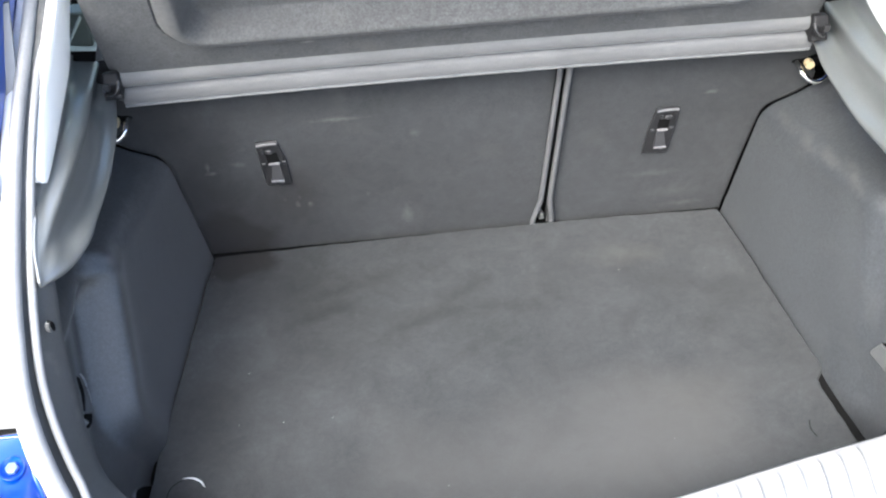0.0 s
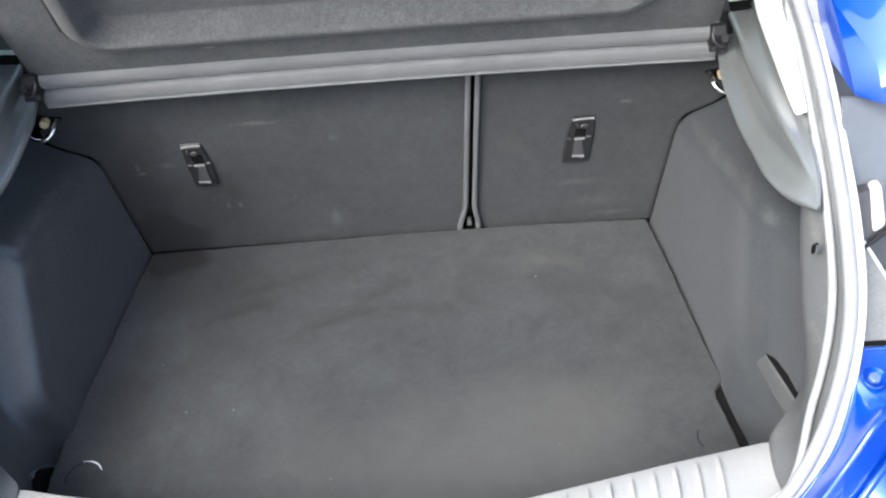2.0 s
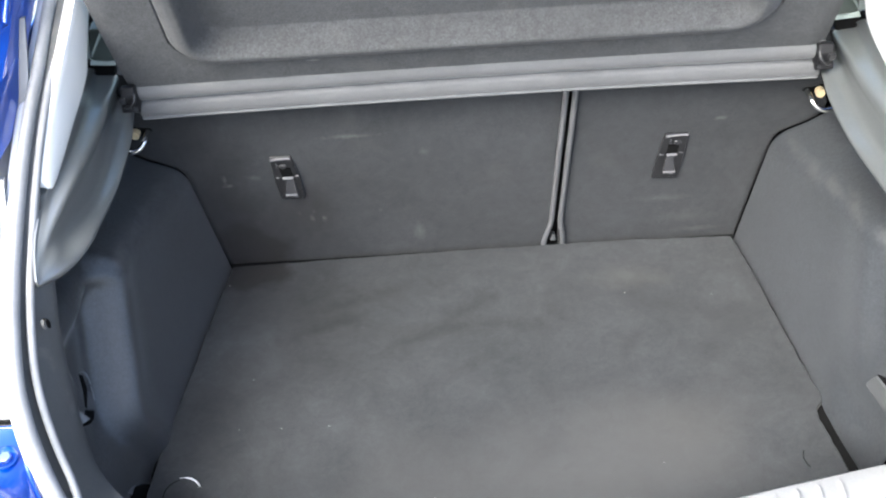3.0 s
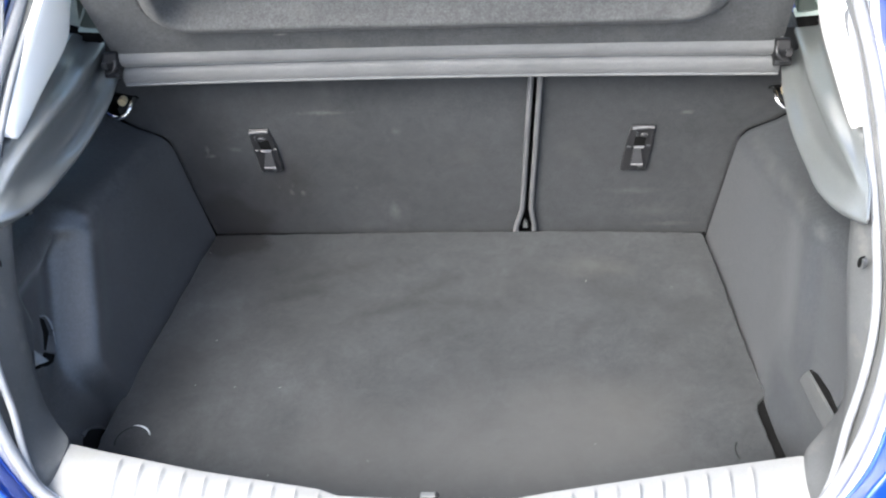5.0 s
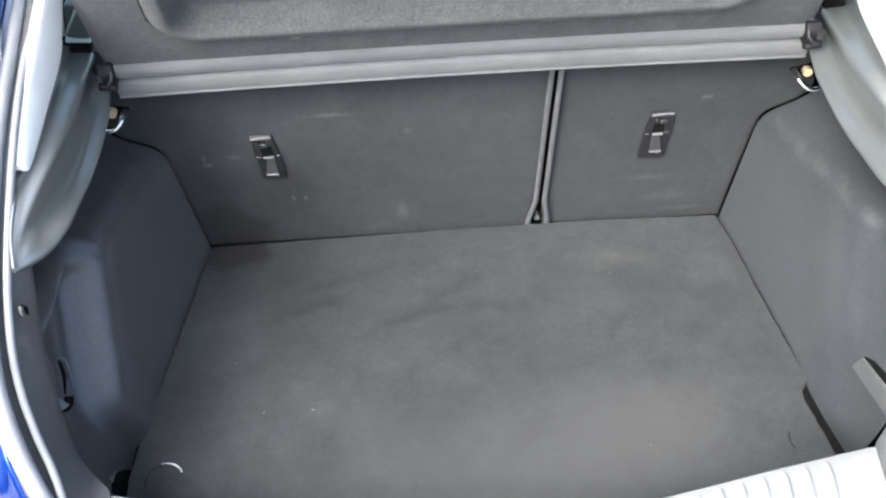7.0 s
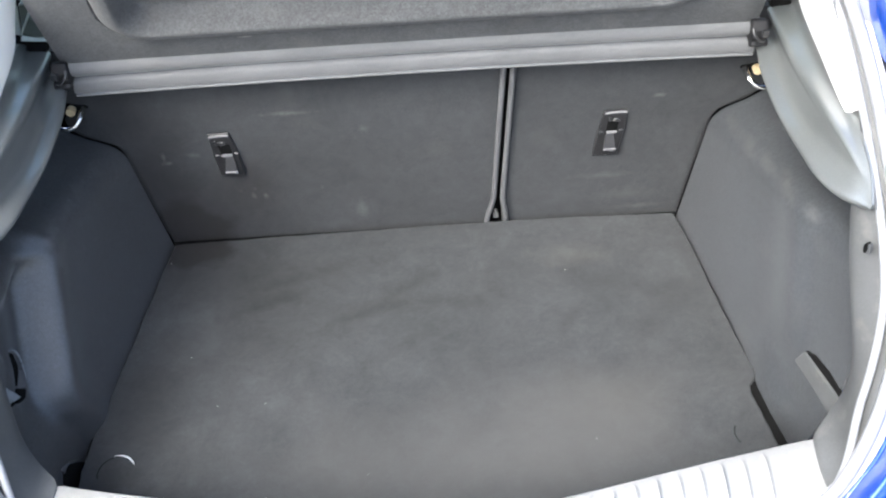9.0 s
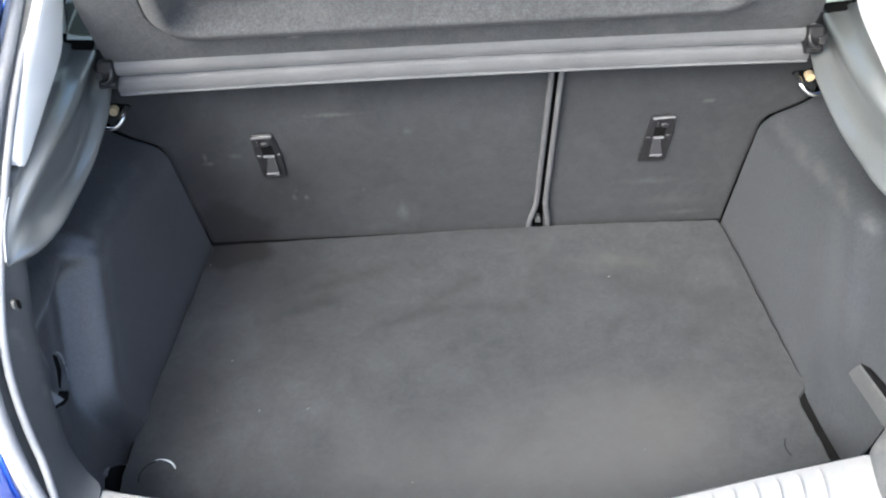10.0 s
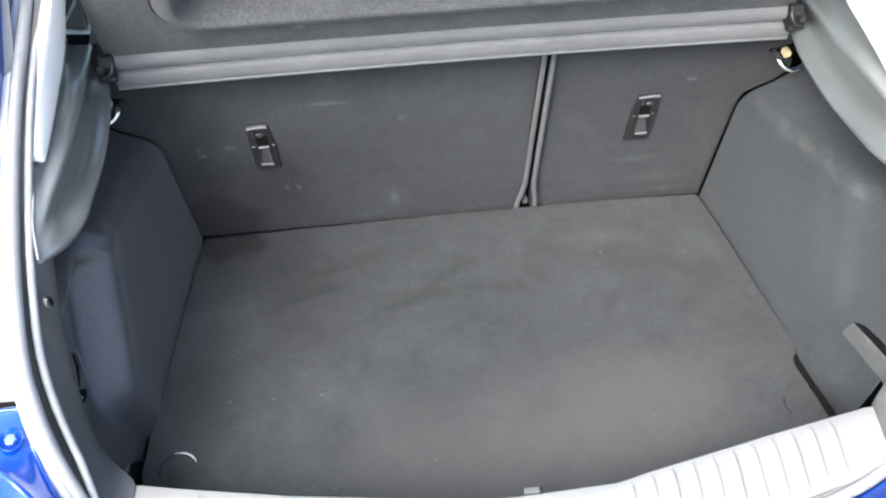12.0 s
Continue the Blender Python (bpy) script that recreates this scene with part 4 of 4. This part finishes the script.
# ---------------------------------------------------------------- jamb, pillar and upper trims
def build_jamb(sx):
    th = thing("opening_jamb_trim", (sx * 0.61, -0.55, LIP), "grey plastic jamb trim beside the boot opening", "trim panel", "opening jamb trims")
    s = spline(SEAL3[:10] + [(0.556, -0.722, 0.734)], 60)
    i3 = spline(INNER_R if sx > 0 else INNER3, 60)
    rows = []
    for p, q in zip(s, i3):
        d = q - p
        rows.append([p.lerp(q, t) + Vector((-0.006 * math.sin(math.pi * t), 0, 0)) for t in (0.02, 0.2, 0.4, 0.6, 0.8, 0.95)] + [q + Vector((0.004, 0.006, 0)), q + Vector((0.020, 0.010, 0))])
    rows.append([p + Vector((0, 0, -0.03)) for p in rows[-1]])
    rows = [[(sx * p.x, p.y, p.z) for p in r] for r in rows]
    part("jamb", mesh_from("jamb", *slab(rows, (sx * 0.003, 0.002, 0)), M_JAMB), th)
    c = Vector((sx * 0.604, -0.520, 1.006))
    nrm = Vector((-sx * 0.9, -0.42, 0)).normalized()
    a, b = Vector((0, 0, 1)), Vector((0, 0, 1)).cross(nrm)
    for r, off, h1, m, nm, label in ((0.0056, 0.0035, 0.0014, M_JAMB, "clip_rim", "grey rim of a clip hole"), (0.0056, 0.0, 0.0026, M_VOID, "clip_hole", "dark clip hole")):
        circ = [c + b * (off * sx) + (a * 1.6 * math.cos(2 * math.pi * k / 16) + b * 0.6 * math.sin(2 * math.pi * k / 16)) * r for k in range(16)]
        part(nm, mesh_from(nm, *prism(circ, nrm * -0.004, nrm * h1), m, False), th, label)


# cross-sections of the lower pillar trim from its rear tip forwards: (y, then x and z at the lower edge, the limb, the crest of the
# ledge, the hollow wall above it, the lobe's ridge, the lobe's back and the upper edge)
PILLAR = ((-0.496, 0.6060, 1.052, 0.6052, 1.0535, 0.6050, 1.0550, 0.6050, 1.0560, 0.6052, 1.0565, 0.6055, 1.0568, 0.6060, 1.0572),
          (-0.450, 0.6120, 1.015, 0.5804, 1.0372, 0.5900, 1.0560, 0.6020, 1.0650, 0.6070, 1.0700, 0.6110, 1.0730, 0.6150, 1.0745),
          (-0.400, 0.6170, 0.998, 0.5643, 1.0325, 0.5915, 1.0510, 0.5980, 1.0660, 0.5980, 1.0820, 0.6090, 1.0860, 0.6170, 1.0890),
          (-0.340, 0.6200, 0.985, 0.5643, 1.0205, 0.5870, 1.0408, 0.5930, 1.0615, 0.5890, 1.0890, 0.6095, 1.0920, 0.6170, 1.0980),
          (-0.250, 0.6220, 0.967, 0.5632, 1.0079, 0.5875, 1.0214, 0.5935, 1.0522, 0.5860, 1.0808, 0.6105, 1.0910, 0.6135, 1.1040),
          (-0.170, 0.6200, 0.957, 0.5654, 1.0019, 0.5890, 1.0128, 0.5975, 1.0393, 0.5900, 1.0670, 0.6170, 1.0802, 0.6150, 1.1090),
          (-0.100, 0.6140, 0.962, 0.5700, 0.9980, 0.5920, 1.0087, 0.6035, 1.0263, 0.5927, 1.0640, 0.6220, 1.0740, 0.6170, 1.1100),
          (-0.055, 0.6060, 0.975, 0.5760, 0.9990, 0.5930, 1.0090, 0.6080, 1.0200, 0.5955, 1.0580, 0.6270, 1.0660, 0.6210, 1.1060),
          (0.000, 0.6020, 0.985, 0.5830, 0.9990, 0.5970, 1.0070, 0.6110, 1.0170, 0.5985, 1.0530, 0.6330, 1.0600, 0.6330, 1.0680))


def build_pillar(sx):
    th = thing("pillar_trim", (sx * 0.61, -0.3, 1.0), "glossy dark grey moulded lower pillar trim", "trim panel", "lower pillar trims")
    lines = [spline([(row[k], row[0], row[k + 1]) for row in PILLAR], 56) for k in range(1, 15, 2)]
    rows = []
    for i in range(56):
        across = spline([line[i] for line in lines], 43)
        back = 0.03 * step(0.22, 0.45, i / 55)
        row = [across[0] + Vector((back, 0, 0.006))] + across + [across[-1] + Vector((back, 0, 0.004))]
        rows.append([(sx * p.x, p.y, p.z) for p in row])
    part("moulding", mesh_from("moulding", *slab(rows, (sx * 0.003, 0, 0)), M_TRIM), th)
    if sx < 0:
        c0 = Vector((-0.619, -0.388, 0.990))
        part("trim_clip", mesh_from("trim_clip", *tube([c0 + Vector((0, 0.004 * k, -0.002 * k)) for k in range(4)], 0.008, 10), M_BLACK), th, "black trim clip")
        part("clip_tab", mesh_from("clip_tab", *prism([c0 + Vector((d[0], -0.004, d[1])) for d in ((0.006, -0.004), (0.011, -0.002), (0.012, 0.006), (0.008, 0.006))], (0, 0, 0), (0, 0.003, 0)), M_GREY, False), th)
    slot = mirror([(0.604, -0.004, 1.052), (0.640, -0.004, 1.052), (0.640, -0.004, 1.080), (0.597, -0.004, 1.078)], sx)
    part("slot", mesh_from("slot", *prism(slot, (0, 0, 0), (0, 0.02, 0)), M_VOID, False), th)
    # pale upper trim
    up = thing("upper_pillar_trim", (sx * 0.6, -0.2, 1.2), "pale cream plastic upper pillar trim, brightly lit", "trim panel", "upper pillar trims")
    edge = spline([(0.621, -0.352, 1.106), (0.6195, -0.345, 1.124), (0.614, -0.27, 1.163), (0.595, -0.18, 1.221), (0.578, -0.05, 1.294), (0.561, 0.08, 1.374), (0.543, 0.20, 1.445)], 40)
    fore = spline([(0.619, -0.346, 1.098), (0.615, -0.325, 1.091), (0.611, -0.22, 1.106), (0.613, -0.10, 1.116), (0.618, -0.055, 1.138), (0.612, 0.02, 1.22), (0.600, 0.10, 1.30)], 40)
    rows = []
    for p, q in zip(edge, fore):
        rows.append([p + Vector((0.010, 0.0, 0))] + [p.lerp(q, t) + Vector((-0.008 * math.sin(math.pi * t) ** 0.6, 0, 0)) for t in (0, 0.03, 0.1, 0.25, 0.4, 0.6, 0.8, 0.93, 1.0)] + [q + Vector((0.014, 0, 0))])
    rows = [[(sx * p.x, p.y, p.z) for p in r] for r in rows]
    part("upper_moulding", mesh_from("upper_moulding", *slab(rows, (sx * 0.004, 0, 0)), M_CREAM), up)
    # belt guide behind the slot
    g = thing("belt_guide", (sx * 0.6, 0.0, 1.1), "grey-green plastic belt guide behind the shelf end", "belt guide", "belt guides")
    body = mirror([(0.597, -0.002, 1.083), (0.634, -0.002, 1.086), (0.622, -0.002, 1.146), (0.594, -0.002, 1.145)], sx)
    part("guide_body", mesh_from("guide_body", *prism(body, (0, 0, 0), (0, 0.03, 0)), M_GUIDE, False), g, bevel=0.004)
    ledge = mirror([(0.594, -0.008, 1.079), (0.636, -0.008, 1.082), (0.634, -0.004, 1.090), (0.612, -0.004, 1.084), (0.594, -0.004, 1.083)], sx)
    part("guide_ledge", mesh_from("guide_ledge", *prism(ledge, (0, 0, 0), (0, 0.020, 0)), M_WING, False), g, "pale grey-green ledge", bevel=0.001)
    flap = mirror([(0.636, 0.002, 1.086), (0.672, 0.006, 1.094), (0.664, 0.006, 1.150), (0.626, 0.002, 1.140)], sx)
    part("guide_flap", mesh_from("guide_flap", *prism(flap, (0, 0, 0), (0, 0.006, 0)), M_WING, False), g, "pale grey-green outer flap", bevel=0.002)
    fold = mirror([(0.632, -0.006, 1.092), (0.628, -0.006, 1.104), (0.604, -0.006, 1.142), (0.602, -0.006, 1.136)], sx)
    part("guide_wing", mesh_from("guide_wing", *prism(fold, (0, 0, 0), (0, 0.008, 0)), M_WING, False), g, "pale grey-green folded wing", bevel=0.002)


for sx in (1, -1):
    build_jamb(sx)
    build_pillar(sx)


# chrome striker loops that hold the seat backs
def build_striker(sx):
    th = thing("seat_striker", (sx * 0.6, SY, 0.92), "chrome wire striker loop beside the seat back", "striker", "seat strikers")
    loop = spline(mirror([(0.640, 0.004, 0.924), (0.630, -0.014, 0.913), (0.613, -0.022, 0.908), (0.597, -0.020, 0.911), (0.586, -0.010, 0.920), (0.582, 0.012, 0.928)], sx), 24)
    part("loop", mesh_from("loop", *tube(loop, 0.0048, 10), M_CHROME), th)
    pin = [Vector((sx * 0.604, 0.014 - 0.004 * k, 0.925)) for k in range(4)]
    part("pin", mesh_from("pin", *tube(pin, 0.0080, 12), M_BRASS), th, "dull yellow plastic pin")
    hole = [(sx * 0.574, SY - 0.0005, 0.924), (sx * 0.600, SY - 0.0005, 0.912), (sx * 0.634, SY - 0.0005, 0.915), (sx * 0.634, SY - 0.0005, 0.931), (sx * 0.580, SY - 0.0005, 0.929)]
    part("opening", mesh_from("opening", *prism(hole, (0, -0.004, 0), (0, 0.003, 0)), M_VOID, False), th, "dark cut-out in the seat back", bevel=0.003)


for sx in (1, -1):
    build_striker(sx)


# ---------------------------------------------------------------- sill scuff plate
def build_sill():
    th = thing("sill_plate", (0, -0.70, LIP), "ribbed pale grey plastic sill plate with the latch recess", "sill plate")
    inn = [(-0.537, -0.637), (-0.48, -0.650), (-0.325, -0.681), (-0.142, -0.708), (-0.112, -0.719), (0.0, -0.722), (0.142, -0.717), (0.190, -0.705), (0.395, -0.662), (0.545, -0.634)]
    xs = [p[0] for p in inn]

    def inner_y(x):
        return float(np.interp(x, xs, [p[1] for p in inn]))

    def outer_y(x):
        return -0.812 + 0.086 * (abs(x) / 0.55) ** 2.2

    def top(x, f):
        # rises over the inner lip, then falls to the seal
        return LIP + 0.004 * math.sin(math.pi * min(1, f * 1.6)) - 0.024 * f * f * (1 - 0.5 * abs(x) / 0.55)
    rib_x = [-0.138 - 0.0345 * k for k in range(10)] + [0.159 + 0.0316 * k for k in range(11)]
    gx = sorted(set([round(-0.562 + 1.124 * i / 130, 4) for i in range(131)] + [r + d for r in rib_x for d in (-0.006, -0.003, 0.0, 0.003, 0.006)]))
    fr = [0, 0.03, 0.08, 0.14, 0.18, 0.25, 0.35, 0.45, 0.55, 0.65, 0.75, 0.82, 0.88, 0.94, 1.0]
    rows = []
    for x in gx:
        yi, yo = inner_y(x), outer_y(x)
        row = [(x, yi + 0.006, LIP - 0.16), (x, yi + 0.004, LIP - 0.010)]
        for f in fr:
            groove = 0.0
            if abs(x) < 0.50 and abs(x) > 0.12:
                near = min(abs(x - r) for r in rib_x)
                groove = 0.004 * (1 - step(0.0008, 0.0042, near)) * step(0.10, 0.18, f) * (1 - step(0.82, 0.9, f))
            edge = 0.005 if f == 0 else 0.0
            end = (0.553 + 0.010 * f) if x > 0 else (0.541 + 0.014 * f)
            row.append((max(-end, min(end, x)), yi + (yo - yi) * f, top(x, f) + groove - edge))
        rows.append(row)
    # the plate, with a real opening for the latch
    v, f = sheet(rows)
    def keep(q):
        c = sum((v[i] for i in q), Vector()) / 4
        return not (abs(c.x - 0.012) < 0.070 and -0.796 < c.y < -0.737 and c.z > LIP - 0.1)
    part("plate", mesh_from("plate", v, [q for q in f if keep(q)], M_SILL), th)
    x0, x1, y0, y1 = -0.058, 0.082, -0.737, -0.796
    pocket = [[(x, y, LIP - d) for y in (y0 + 0.004, y1 - 0.004)] for x, d in ((x0 - 0.004, -0.002), (x0 - 0.004, 0.050), (x1 + 0.004, 0.050), (x1 + 0.004, -0.002))]
    part("latch_pocket", mesh_from("latch_pocket", *sheet(pocket), M_BLACK, False), th, "black latch pocket")
    part("latch_wall", mesh_from("latch_wall", *block(x0, x1, y0, y0 + 0.004, LIP - 0.05, LIP - 0.002), M_BLACK, False), th)
    for x in (x0, x1 - 0.024):
        cheek = part("latch_cheek", mesh_from("latch_cheek", *block(x, x + 0.024, -0.768, y0 - 0.004, LIP - 0.034, LIP - 0.008), M_SILL, False), th, "pale latch cheek", bevel=0.005)
        part("cheek_hollow", mesh_from("cheek_hollow", *block(x + 0.006, x + 0.018, -0.764, -0.748, LIP - 0.0085, LIP - 0.0065), M_GREY, False), cheek, bevel=0.002)
    part("latch_bar", mesh_from("latch_bar", *block(0.006, 0.017, y1, y0, LIP - 0.034, LIP - 0.006), M_SILL, False), th, "pale latch divider", bevel=0.004)
    for x in (x0 + 0.026, 0.019):
        part("latch_wedge", mesh_from("latch_wedge", *prism([(x, -0.746, LIP - 0.034), (x + 0.036, -0.746, LIP - 0.034), (x + 0.030, -0.772, LIP - 0.020), (x + 0.006, -0.772, LIP - 0.020)], (0, 0, 0), (0, 0, 0.004)), M_LEVERDARK, False), th, bevel=0.002)
        part("latch_shelf", mesh_from("latch_shelf", *block(x - 0.002, x + 0.038, y1, -0.773, LIP - 0.034, LIP - 0.022), M_SILL, False), th, "pale latch shelf", bevel=0.003)
    rim = [(x0, y0), (x1, y0), (x1, y1), (x0, y1), (x0, y0)]
    part("latch_rim", mesh_from("latch_rim", *tube([Vector((x, y, LIP - 0.001 + (0.0 if y > -0.76 else -0.012))) for x, y in rim], 0.0030, 8), M_SILL), th, "raised pale rim of the latch opening")
    part("clip_tab", mesh_from("clip_tab", *block(0.008, 0.032, -0.720, -0.711, LIP - 0.010, LIP + 0.001), M_GREY, False), th, "small grey clip tab", bevel=0.002)
    part("clip_end", mesh_from("clip_end", *block(0.029, 0.034, -0.721, -0.711, LIP - 0.010, LIP + 0.002), M_BLACK, False), th, bevel=0.001)


build_sill()
